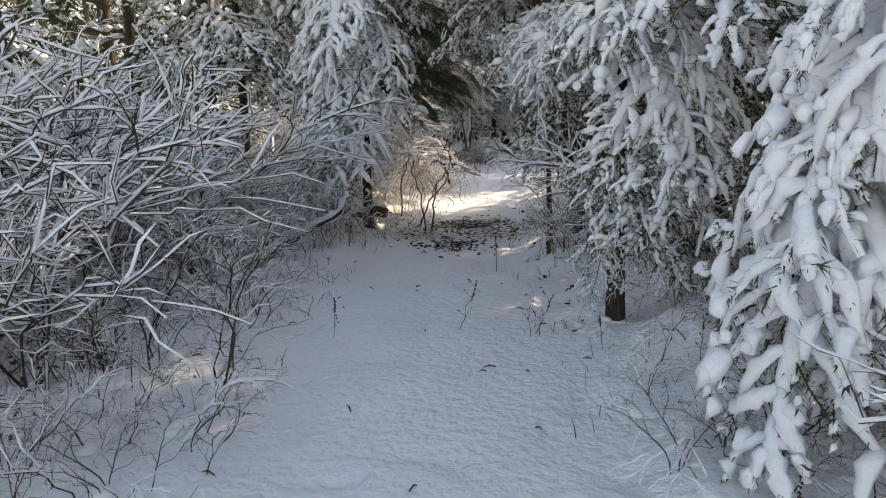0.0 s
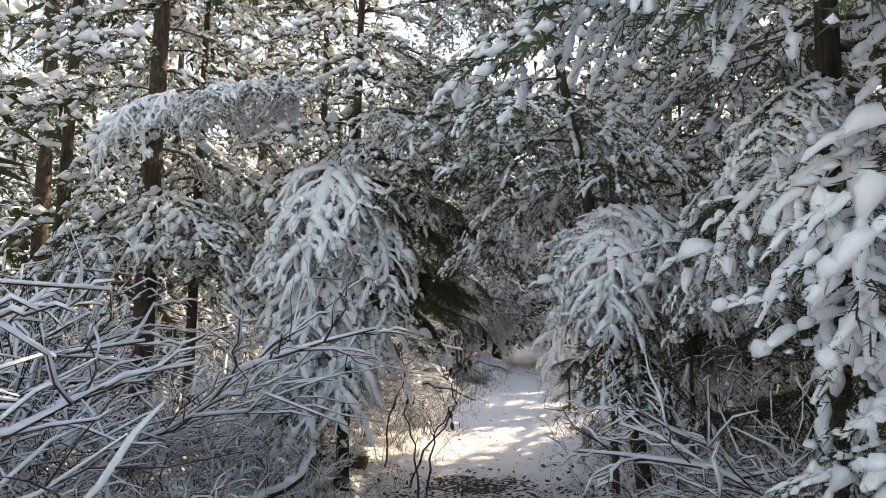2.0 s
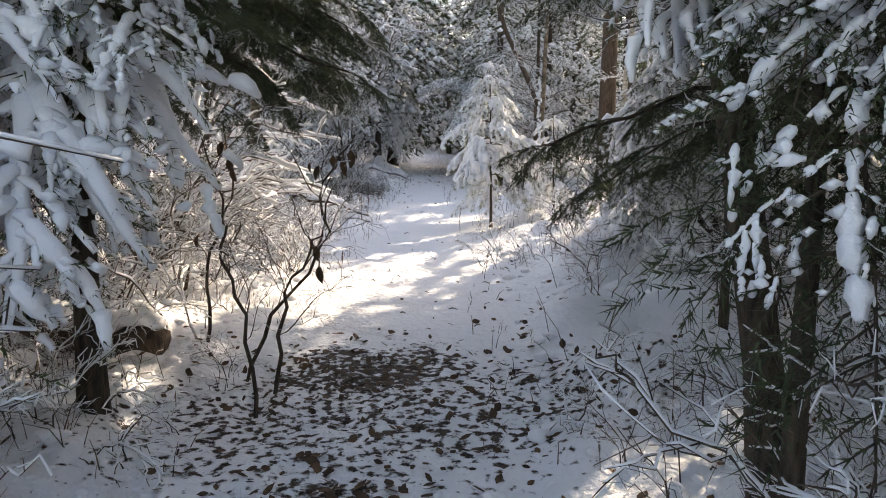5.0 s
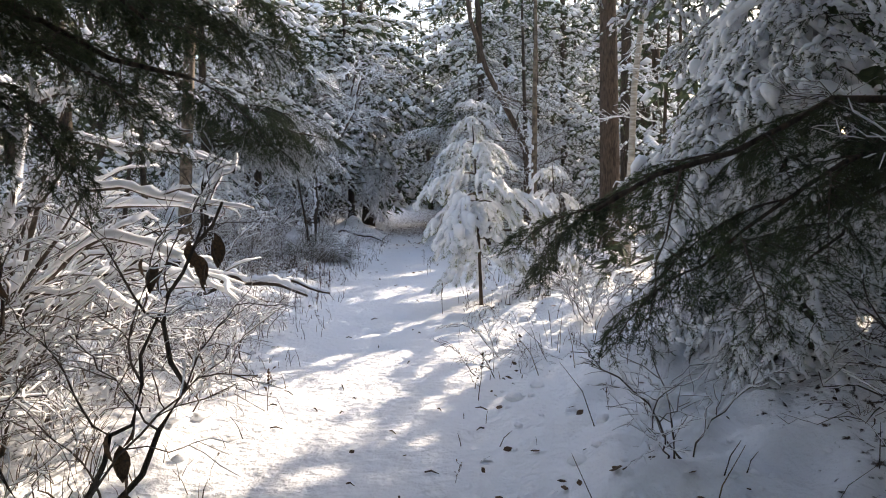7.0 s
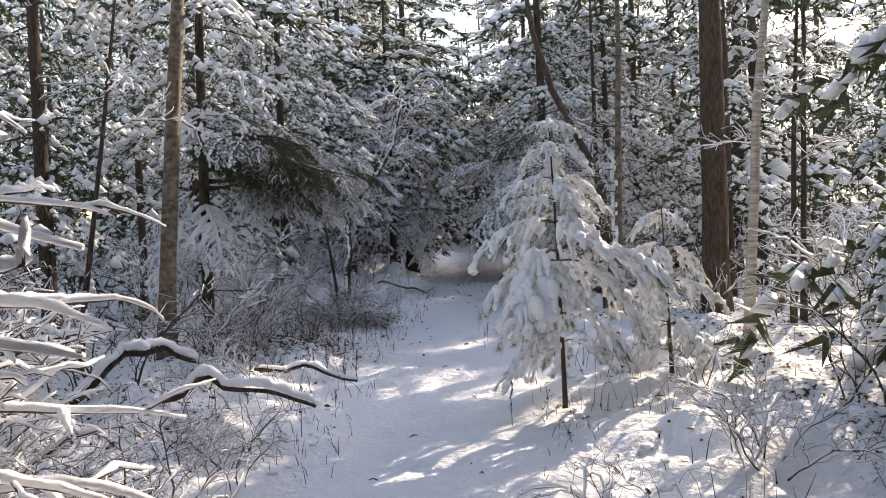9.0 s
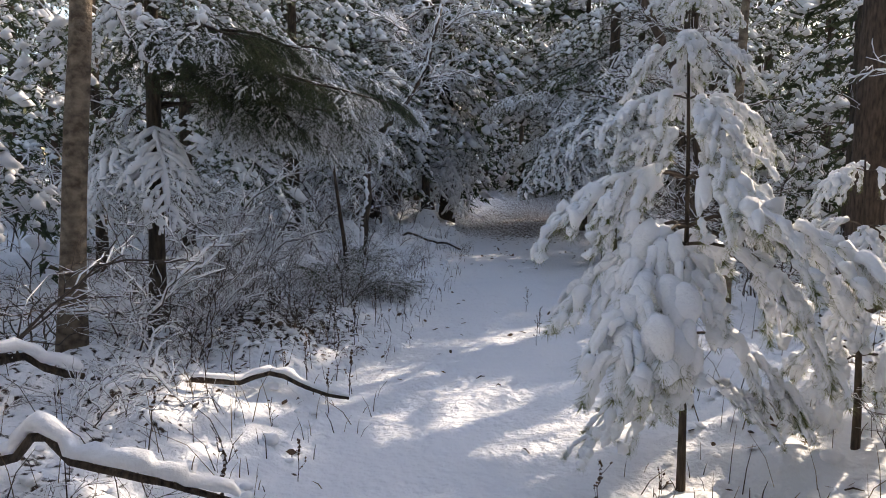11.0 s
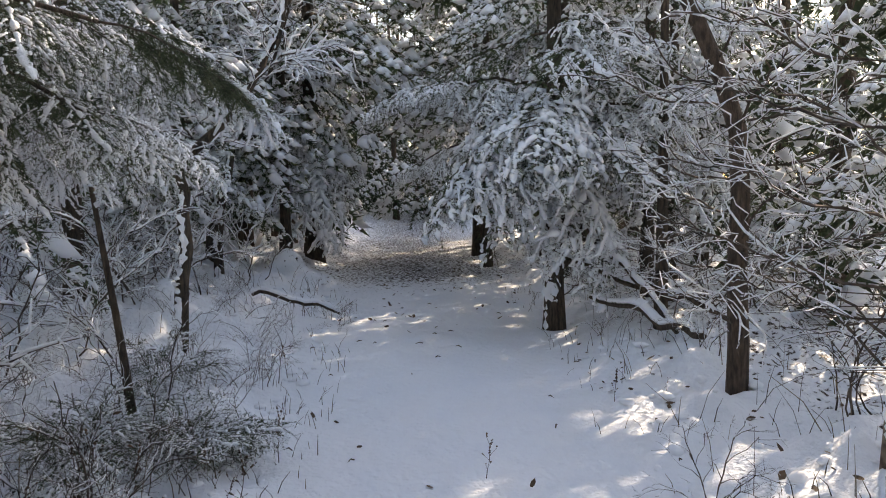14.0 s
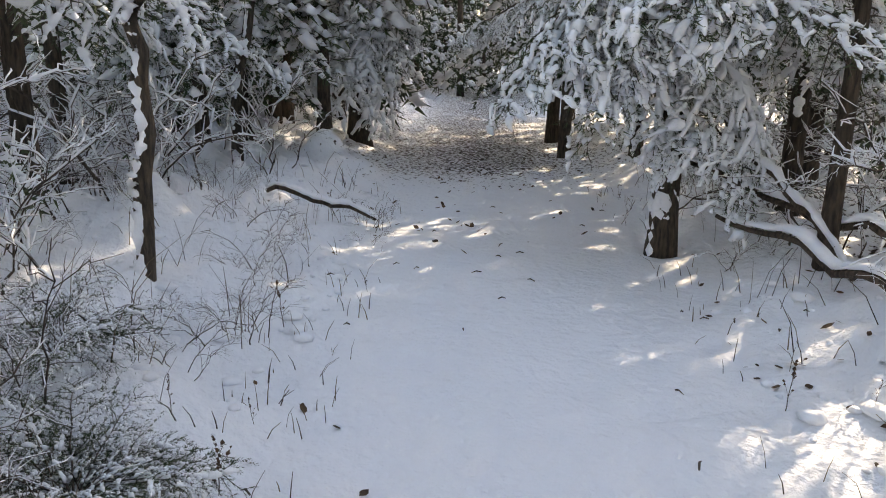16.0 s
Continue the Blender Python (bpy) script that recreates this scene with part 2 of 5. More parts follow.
def value_noise(x, y, size, layer=0):
    """Smooth lattice noise in -1..1 with cells of that size in metres."""
    g = GRID[layer % 6]
    u, w = np.asarray(x, float) / size + 17.3 * layer, np.asarray(y, float) / size + 5.7 * layer
    i, j = np.floor(u).astype(int), np.floor(w).astype(int)
    a, b = u - i, w - j
    a, b = a * a * (3 - 2 * a), b * b * (3 - 2 * b)
    q = lambda di, dj: g[(i + di) % 64, (j + dj) % 64]
    return (q(0, 0) * (1 - a) + q(1, 0) * a) * (1 - b) + (q(0, 1) * (1 - a) + q(1, 1) * a) * b


def ground_z(x, y):
    x, y = np.asarray(x, float), np.asarray(y, float)
    off = np.abs(x - path_x(y)) - path_w(y)
    bank = np.clip(off / 1.1, 0, 1)
    bank = bank * bank * (3 - 2 * bank)
    z = 0.05 * value_noise(x, y, 2.6, 0) + 0.012 * value_noise(x, y, 0.5, 1) + 0.004 * value_noise(x, y, 0.21, 2)
    z += bank * (0.1 + 0.09 * value_noise(x, y, 1.3, 3) + 0.075 * value_noise(x, y, 0.42, 4) + 0.035 * value_noise(x, y, 0.19, 5))
    z += np.clip(off / 0.5, 0, 1) * (0.055 * np.abs(value_noise(x + 3, y, 0.31, 1)) + 0.03 * np.abs(value_noise(x, y + 9, 0.14, 4)))
    tread = np.clip((value_noise(x + 0.7, y, 0.23, 3) - 0.5) * 4, 0, 1) * (off < 0.25)
    z += 0.007 * value_noise(x, y, 0.13, 5) - 0.03 * tread
    pillow = np.maximum(0, value_noise(x + 1.3, y, 0.46, 2)) * 0.15 + np.maximum(0, value_noise(x, y + 4.1, 0.24, 0)) * 0.1
    soft_bank = 1 + 0.9 * np.clip((y - 20.2) / 0.8, 0, 1) * (x < path_x(y))
    return z + np.clip((off + 0.05) / 0.7, 0, 1) * pillow * soft_bank


def axis(lo, a, b, hi, fine):
    mid = np.arange(a, b, fine)
    grow = [0.0]
    step = fine
    while grow[-1] < 900:
        step *= 1.18
        grow.append(grow[-1] + step)
    out = np.array(grow[1:])
    return np.concatenate([(a - out[out < a - lo])[::-1], mid, b + out[out < hi - b]])


def build_ground():
    xs, ys = axis(-400, -3.2, 5.8, 400, 0.055), axis(-400, 1.5, 30, 400, 0.06)
    X, Y = np.meshgrid(xs, ys)
    Z = ground_z(X, Y)
    far = np.clip((np.hypot(X - 2, Y - 15) - 40) / 60, 0, 1)
    Z = Z * (1 - far)
    nx, ny = len(xs), len(ys)
    idx = np.arange(nx * ny).reshape(ny, nx)
    quads = np.stack([idx[:-1, :-1], idx[:-1, 1:], idx[1:, 1:], idx[1:, :-1]], -1).reshape(-1, 4)
    me = bpy.data.meshes.new("ground")
    me.from_pydata(np.stack([X, Y, Z], -1).reshape(-1, 3).tolist(), [], quads.tolist())
    me.materials.append(GROUND)
    me.polygons.foreach_set("use_smooth", [True] * len(quads))
    # bare leaf litter: a trampled hollow, the brushy bank, and the sheltered stretch under the far conifers
    hollow = np.maximum(np.exp(-(((X - 0.45) / 0.95) ** 2 + ((Y - 10.45) / 0.75) ** 2) ** 1.5), np.exp(-(((X - 0.16) / 0.34) ** 2 + ((Y - 8.75) / 0.4) ** 2) ** 2)) * (0.58 + 0.1 * value_noise(X, Y, 0.3, 1))
    skirt = np.exp(-(((X - 0.5) / 2.6) ** 2 + ((Y - 9.7) / 1.3) ** 2) ** 1.5) * 0.49
    brush = np.exp(-(((X + 0.1) / 1.35) ** 2 + ((Y - 19.3) / 1.9) ** 2) ** 1.5) * 0.52
    off = X - path_x(Y)
    lane = np.clip((Y - 24.5) / 4, 0, 1) * np.exp(-(off / 4.0) ** 2) * 0.52
    wood = np.clip((off - 1.3) / 1.2, 0, 1) * np.clip((Y - 3) / 2, 0, 1) * 0.43
    left = np.clip((-off - path_w(Y) - 0.15) / 0.6, 0, 1) * np.where(Y > 20.8, 0.28, 0.41)
    lit = np.maximum.reduce([hollow, skirt, brush, lane, wood, left])
    at = me.attributes.new("litter", "FLOAT", "POINT")
    at.data.foreach_set("value", lit.reshape(-1).astype(np.float32))
    return tagged(new("ground", me), "snow-covered forest ground with patches of bare leaf litter", "ground", kind="structure")


build_ground()


# ---- branch meshes shared by all trees and shrubs ----
def snow_on(geo, pts, r, g, sides=5, mat=0, split=1):
    """A lumpy ridge of snow lying on a twig."""
    pts = np.asarray(pts, float)
    if split > 1:
        u = np.linspace(0, len(pts) - 1, (len(pts) - 1) * split + 1)
        pts = np.stack([np.interp(u, np.arange(len(pts)), pts[:, i]) for i in range(3)], 1)
    k = len(pts)
    shape = np.sin(np.linspace(0.22, math.pi - 0.45, k)) ** 0.45
    rad = r * shape * g.uniform(0.68, 1.32, k)
    rad[-1] *= 0.7
    top = pts + np.stack([g.normal(0, r * 0.15, k), g.normal(0, r * 0.15, k), rad * 0.6], 1)
    geo.tube(top, rad, sides, mat, flat=0.4, rough=0.18, seed=int(g.integers(1e6)))


def curve(p, direction, length, droop, g, k=5, wig=0.03):
    """A twig from p that sags towards its tip."""
    u = np.linspace(0, 1, k)
    d = np.asarray(direction, float)
    d = d / np.linalg.norm(d)
    pts = p + u[:, None] * length * d
    pts[:, 2] -= droop * length * u ** 2
    pts[1:] += g.normal(0, wig * length, (k - 1, 3)) * u[1:, None]
    return pts


def conifer_bough(seed, detail, snow, droop=0.4, needle_len=0.03, joined=False):
    """A flat spray one metre long along +X: the stem, its twigs and needles, and the snow that lies on it.
    detail 2: close to the path, 1: some way off, 0: far in the woods."""
    g = np.random.default_rng(seed)
    wood = Geo()
    white = wood if joined else Geo()
    snow_mat = 2 if joined else 0
    near = detail == 2
    stem = curve(np.zeros(3), (1, 0, 0.16), 1.0, droop, g, 8, 0.015)
    if detail:
        wood.tube(stem, np.linspace(0.0085, 0.002, 8), 4, 0)
    step, width, nl = [(0.045, 0.036, 0.13), (0.015, 0.0125, 0.05), (0.0074 if snow else 0.0078, 0.0053 if snow else 0.0058, needle_len)][detail]
    wood.needles(stem[2:], step, nl, width, g)
    n = (5, 8, 12)[detail]
    runs = [(stem[1:], 0.02)]
    for i in range(n):
        for side in (-1, 1):
            s = 0.1 + 0.86 * (i + g.uniform(0.1, 0.9)) / n
            p = np.array([np.interp(s, np.linspace(0, 1, 8), stem[:, a]) for a in range(3)])
            ln = (0.42 * (1 - s) ** 0.7 + 0.08) * g.uniform(0.65, 1.2)
            ang = radians(g.uniform(38, 64))
            tw = curve(p, (math.cos(ang), side * math.sin(ang), g.uniform(-0.1, 0.12)), ln, g.uniform(0.25, 0.75) * (0.7 + droop), g, 5, 0.04)
            if near:
                wood.tube(tw, np.linspace(0.0032, 0.001, 5), 3, 0)
            wood.needles(tw, step, nl, width, g)
            runs.append((tw, (0.016 + 0.022 * ln) * (1.0 if near else 1.25)))
            if near and ln > 0.13:
                for j in range(int(ln / 0.06)):
                    u = 0.2 + 0.75 * g.uniform()
                    q = np.array([np.interp(u, np.linspace(0, 1, 5), tw[:, a]) for a in range(3)])
                    sg = g.choice([-1, 1])
                    a2 = math.atan2(tw[-1, 1] - tw[0, 1], tw[-1, 0] - tw[0, 0]) + sg * radians(g.uniform(35, 60))
                    sub = curve(q, (math.cos(a2), math.sin(a2), 0), ln * g.uniform(0.25, 0.5), g.uniform(0.3, 0.9), g, 4, 0.04)
                    wood.needles(sub, step, nl, width, g)
                    runs.append((sub, 0.0165))
    if snow > 0:
        for i, (pts, r) in enumerate(runs):
            if g.uniform() > min(0.95, 0.4 + snow * 0.32):
                continue
            big = r * ((0.46 + 0.27 * snow) if near else (0.6 + 0.42 * snow)) * g.uniform(0.65, 1.35)
            if not near:
                white.lumps(pts, big * (1.6, 1.15)[detail], g, snow_mat, False, (2.8, 2.3)[detail])
            elif snow > 1.5 and len(pts) > 4:
                white.heap(pts, big * (1.35 if i == 0 else 1.0), g, snow_mat, 7, 1.25, 1.0, 15)
            elif g.uniform() < 0.25:
                white.lumps(pts, big * 1.1, g, snow_mat, True, 1.7)
            else:
                white.clumps(pts, big * (1.4 if i == 0 else 1.0), g, snow_mat, 6 if snow > 1.5 else 5, 0.68 + 0.09 * snow)
    mats = [TWIG, NEEDLE] + ([SNOW] if joined else [])
    if joined:
        return wood.mesh("bough_mesh", mats), None
    return wood.mesh("bough_mesh", mats), (white.mesh("bough_snow_mesh", [SNOW]) if snow > 0 else None)


def pine_bough(seed, droop):
    """A white pine bough: few twigs, long needles in tufts under fingers of heaped snow that hang at the tips."""
    g = np.random.default_rng(seed)
    wood, white = Geo(), Geo()
    stem = curve(np.zeros(3), (1, 0, 0.3), 1.0, droop, g, 8, 0.02)
    wood.tube(stem, np.linspace(0.012, 0.004, 8), 4, 0)
    runs = [(stem[2:], 0.06)]
    for i in range(4):
        for side in (-1, 1):
            s = 0.25 + 0.72 * (i + g.uniform(0.1, 0.9)) / 4
            p = np.array([np.interp(s, np.linspace(0, 1, 8), stem[:, a]) for a in range(3)])
            ln = (0.34 * (1 - s) + 0.16) * g.uniform(0.8, 1.2)
            ang = radians(g.uniform(25, 60))
            tw = curve(p, (math.cos(ang), side * math.sin(ang), 0.1), ln, g.uniform(0.9, 1.7), g, 6, 0.04)
            wood.tube(tw, np.linspace(0.006, 0.002, 6), 3, 0)
            runs.append((tw, 0.045 + 0.05 * ln))
    for pts, r in runs:
        wood.needles(pts[1:], 0.004, 0.085, 0.0035, g)
        wood.needles(pts[-2:], 0.0012, 0.1, 0.0035, g)
        white.clumps(pts, r * 0.72, g, 0, 8, 0.97)
        white.clumps(pts + g.normal(0, r * 0.45, 3) * (1, 1, 0.3), r * 0.6, g, 0, 7, 0.9)
    return wood.mesh("pine_bough_mesh", [TWIG, PINE]), white.mesh("pine_snow_mesh", [SNOW])


def bare_spray(seed, snow, arch=80, n_side=9, sub=3, stem_r=0.008, crook=0.16):
    """A leafless stem one metre long that rises from the origin and arches towards +X, forking into side twigs, with the snow that lies on them.
    snow: the ridge's radius as a multiple of the twig's."""
    g = np.random.default_rng(seed)
    wood, white = Geo(), Geo()
    k = 10
    tilt = np.radians(np.linspace(6, arch, k) + g.normal(0, 70 * crook, k))
    step = 1.0 / (k - 1)
    pts = np.zeros((k, 3))
    for i in range(1, k):
        pts[i] = pts[i - 1] + step * np.array([math.sin(tilt[i]), g.normal(0, crook), math.cos(tilt[i])])
    wood.tube(pts, np.linspace(stem_r, stem_r * 0.3, k), 4, 0)
    runs = [(pts, stem_r * 0.75)]
    at = lambda line, u: np.array([np.interp(u, np.linspace(0, 1, len(line)), line[:, a]) for a in range(3)])
    for i in range(n_side):
        s = 0.16 + 0.8 * (i + g.uniform()) / n_side
        ahead = at(pts, min(1, s + 0.08)) - at(pts, s - 0.08)
        ahead /= np.linalg.norm(ahead)
        out = ahead + np.array([g.normal(0, 0.45), (1 if i % 2 else -1) * g.uniform(0.5, 1.1), g.uniform(-0.15, 0.6)])
        ln = (0.5 * (1 - s) + 0.14) * g.uniform(0.7, 1.25)
        br = curve(at(pts, s), out, ln, g.uniform(0.0, 0.4), g, 6, 0.09)
        wood.tube(br, np.linspace(stem_r * 0.5, stem_r * 0.18, 6), 3, 0)
        runs.append((br, stem_r * 0.5))
        for j in range(sub):
            d = br[-1] - br[0]
            d = d / np.linalg.norm(d) + np.array([g.normal(0, 0.5), g.normal(0, 0.6), g.uniform(-0.2, 0.6)])
            tw = curve(at(br, g.uniform(0.2, 0.95)), d, ln * g.uniform(0.25, 0.6), g.uniform(0, 0.4), g, 4, 0.06)
            wood.tube(tw, np.linspace(stem_r * 0.3, stem_r * 0.12, 4), 3, 0)
            runs.append((tw, stem_r * 0.36))
    for line, r in runs:
        d = line[-1] - line[0]
        level = math.hypot(d[0], d[1]) / (np.linalg.norm(d) + 1e-9)
        if snow > 0 and level > 0.4 and g.uniform() < 0.42 + 0.24 * snow:
            snow_on(white, line, r * snow * g.uniform(0.8, 1.3), g, 5 if snow > 2 else 4, 0, 2 if snow > 2 and len(line) > 5 else 1)
    return wood.mesh("stem_mesh", [TWIG]), (white.mesh("stem_snow_mesh", [SNOW]) if white.n else None)


NEAR = [conifer_bough(11 + i, 2, (1.0, 0.75, 1.0, 0.6)[i], 0.32 + 0.1 * i) for i in range(4)]
HEAVY = [conifer_bough(31 + i, 2, 1.8, 0.5 + 0.12 * i) for i in range(3)]
LIGHT = [conifer_bough(51 + i, 2, 0.25, 0.3 + 0.1 * i) for i in range(2)]
DARK = [conifer_bough(61 + i, 2, 0.0, 0.35 + 0.15 * i, 0.052) for i in range(3)]
FAR = [conifer_bough(71 + i, 1, (1.5, 1.0, 1.3, 0.7)[i], 0.35 + 0.12 * i, joined=True) for i in range(4)]
LOW = [conifer_bough(77 + i, 0, (1.6, 1.3, 0.9)[i], 0.35 + 0.12 * i, joined=True) for i in range(3)]
PINES = [pine_bough(81 + i, 0.75 + 0.2 * i) for i in range(3)]
SPRAY = [bare_spray(101 + i, 1.75, 40 + 13 * i, 9, 3, 0.0075) for i in range(5)]
SPRAY_FINE = [bare_spray(111 + i, 1.7, 40 + 15 * i, 14, 4, 0.0056, 0.34) for i in range(4)]
SPRAY_FAR = [bare_spray(131 + i, 1.7, 35 + 16 * i, 7, 1, 0.008) for i in range(4)]
SPRAY_HEAVY = [bare_spray(121 + i, 2.5, 62 + 12 * i, 7, 2, 0.0085) for i in range(3)]
SPRAY_THIN = [bare_spray(141 + i, 0.9, 20 + 18 * i, 8, 2, 0.008, 0.2) for i in range(4)]
BRAMBLE = [bare_spray(161 + i, 2.3, 95 + 14 * i, 7, 1, 0.009) for i in range(3)]
DEAD = [bare_spray(181 + i, 1.1, 10 + 8 * i, 13, 2, 0.0085) for i in range(3)]


def bake(geo, me, m):
    """Adds a mesh's faces to geo, moved by m."""
    co = np.empty(len(me.vertices) * 3)
    me.vertices.foreach_get("co", co)
    mm = np.array(m)
    v = co.reshape(-1, 3) @ mm[:3, :3].T + mm[:3, 3]
    n = geo.n
    geo.v.append(v)
    geo.n += len(v)
    geo.f += [tuple(i + n for i in p.vertices) for p in me.polygons]
    geo.m += [p.material_index for p in me.polygons]


def far_crown(seed, height, crown, n, reach):
    """The whole crown of a conifer deep in the woods."""
    g = np.random.default_rng(seed)
    geo = Geo()
    for i in range(n):
        h = crown + (height * 0.98 - crown) * ((i + g.uniform()) / n)
        u = (h - crown) / (height - crown)
        ln = reach * ((1 - u) ** 0.75 * 0.78 + 0.22) * g.uniform(0.7, 1.2)
        bake(geo, LOW[int(g.integers(3))][0], Matrix.Translation((0, 0, h)) @ pose(0, 0, 0, g.uniform(-15, 15), 14 - 36 * u + g.uniform(-8, 8), i * 137.5) @ Matrix.Scale(ln, 4))
    return geo.mesh("crown_mesh", [TWIG, NEEDLE, SNOW])


CROWNS = [far_crown(88 + i, 10, 0.5 + 0.3 * i, 32, 2.3) for i in range(4)]


TOPS = [far_crown(98 + i, 4.5, 0.0, 18, 1.5) for i in range(3)]


def thicket_meshes(seed, kinds):
    """A whole tangled bush: its stems and, apart, their snow."""
    g = np.random.default_rng(seed)
    wood, white = Geo(), Geo()
    for i in range(6):
        k = kinds[int(g.integers(len(kinds)))]
        m = pose(g.uniform(-0.4, 0.4), g.uniform(-0.4, 0.4), 0, g.uniform(-10, 10), g.uniform(0, 15), g.uniform(0, 360)) @ Matrix.Scale(g.uniform(0.6, 1.1), 4)
        bake(wood, k[0], m)
        bake(white, k[1], m)
    return wood.mesh("thicket_mesh", [TWIG]), white.mesh("thicket_snow_mesh", [SNOW])


THICKETS = [thicket_meshes(95 + i, SPRAY_FAR) for i in range(4)]
MATS = [thicket_meshes(195 + i, BRAMBLE + SPRAY_THIN[2:]) for i in range(5)]


def add_branch(parent, kind, m, name="bough", snow_name="snow_load"):
    wood, white = kind
    ob = part(name, wood, parent, m)
    if white is not None:
        part(snow_name, white, ob)
    return ob


def span(a, b, roll=0.0):
    """The pose that lays a bough's metre along +X from a to b."""
    a, b = Vector(a), Vector(b)
    d = b - a
    q = d.to_track_quat("X", "Z").to_matrix().to_4x4()
    return Matrix.Translation(a) @ q @ pose(0, 0, 0, roll, 0, 0) @ Matrix.Scale(d.length, 4)


def limb(parent, a, b, kinds, n, size, seed, r=0.018, sag=0.1, start=0.25):
    """A woody limb from a to b that carries n boughs along it and one at its end."""
    g = np.random.default_rng(seed)
    a, b = np.array(a, float), np.array(b, float)
    u = np.linspace(0, 1, 9)
    pts = a + (b - a) * u[:, None]
    pts[:, 2] += sag * np.sin(u * math.pi)
    pts[1:-1] += g.normal(0, 0.02, (7, 3))
    geo = Geo()
    geo.tube(pts, np.linspace(r, r * 0.35, 9), 6, 0)
    ob = part("limb", geo.mesh("limb_mesh", [BARK]), parent)
    az = math.degrees(math.atan2(b[1] - a[1], b[0] - a[0]))
    for i in range(n + 1):
        s = start + (1 - start) * i / n if i < n else 1.0
        p = Vector([float(np.interp(s, u, pts[:, k])) for k in range(3)])
        turn = 0 if i == n else (1 if i % 2 else -1) * g.uniform(35, 65)
        m = Matrix.Translation(p) @ pose(0, 0, 0, g.uniform(-15, 15), g.uniform(5, 32), az + turn) @ Matrix.Scale(size * g.uniform(0.75, 1.15) * (1.1 - 0.35 * s), 4)
        wood, white = kinds[int(g.integers(len(kinds)))]
        part("bough", wood, ob, m)
        if white is not None:
            part("snow_load", white, ob, m)
    return ob


def trunk_mesh(height, r, lean, mat, seed, sides=10, bend=0.05):
    g = np.random.default_rng(seed)
    k = max(8, int(height / 0.45))
    u = np.linspace(0, 1, k)
    pts = np.stack([lean[0] * u, lean[1] * u, height * u - 0.25 * (u == 0)], 1)
    pts[:, :2] += np.cumsum(g.normal(0, bend * r * 2, (k, 2)), 0) * u[:, None]
    rad = r * (1 - 0.8 * u) * (1 + 0.4 * np.exp(-u * height / 0.16))
    geo = Geo()
    geo.tube(pts, rad, sides, 0, rough=0.07, seed=seed)
    return geo.mesh("trunk_mesh", [mat]), pts


def at_height(pts, h):
    return np.array([np.interp(h, pts[:, 2], pts[:, i]) for i in range(3)])


def clear_of_path(x, y, z, need=0.75, head=2.3):
    return z > head or abs(x - path_x(y)) > (need if y < 26 else 1.15)


def conifer(name, x, y, height, r, crown, n, reach, kinds, seed, lean=(0, 0), dead=6, label="", mat=None, droop=14, group="conifers", top_reach=0.25, az=(0, 360), dead_reach=0.8):
    """A conifer with boughs all round its stem from the height crown upwards, and dead snags below."""
    g = np.random.default_rng(seed)
    z = float(ground_z(x, y)) - 0.02
    tree = thing(name, x, y, z, label or "dark conifer with snow-laden drooping boughs", "tree", group)
    me, pts = trunk_mesh(height, r, lean, mat or BARK, seed)
    part("trunk", me, tree)
    for i in range(n):
        h = crown + (min(height * 0.985, 5.3) - crown) * ((i + g.uniform(0, 0.8)) / n) ** 1.05
        u = (h - crown) / max(0.1, height - crown)
        ln = reach * ((1 - u) ** 0.75 * (1 - top_reach) + top_reach) * g.uniform(0.75, 1.15)
        a = az[0] + (i * 137.5 + g.uniform(-25, 25)) % (az[1] - az[0])
        p = at_height(pts, h)
        tip = p + ln * np.array([math.cos(radians(a)), math.sin(radians(a)), 0])
        if not clear_of_path(x + tip[0], y + tip[1], z + h - 0.35 * ln):
            continue
        tilt = droop * (1 - u) - 22 * u + g.uniform(-8, 8)
        m = Matrix.Translation(Vector(p)) @ pose(0, 0, 0, g.uniform(-12, 12), tilt, a) @ Matrix.Scale(ln, 4)
        by = abs(x + tip[0] - path_x(y + tip[1])) < 3.4
        if h > 5.3:
            continue
        kind = FAR[int(g.integers(4))] if h > 3.4 or not by else kinds[int(g.integers(len(kinds)))]
        add_branch(tree, kind, m)
    if height > 6.4:
        at5 = at_height(pts, 5.0)
        part("crown", TOPS[seed % 3], tree, Matrix.Translation(Vector(at5)) @ pose(0, 0, 0, 0, 0, seed * 40) @ Matrix.Diagonal((reach / 1.6, reach / 1.6, (height - 4.9) / 4.5, 1)))
    for i in range(dead):
        h = 0.25 + (max(crown, 0.9) - 0.2) * (i + g.uniform()) / max(1, dead)
        a = g.uniform(0, 360)
        ln = dead_reach * g.uniform(0.5, 1.1)
        p = at_height(pts, h)
        tip = p + ln * np.array([math.cos(radians(a)), math.sin(radians(a)), 0])
        if not clear_of_path(x + tip[0], y + tip[1], 0, 0.95):
            continue
        m = Matrix.Translation(Vector(p)) @ pose(0, 0, 0, 0, 0, a) @ pose(0, 0, 0, 0, 68 + g.uniform(-12, 12), 0) @ Matrix.Scale(ln, 4)
        add_branch(tree, DEAD[int(g.integers(3))], m, "dead_branch", "snow_line")
    return tree, pts


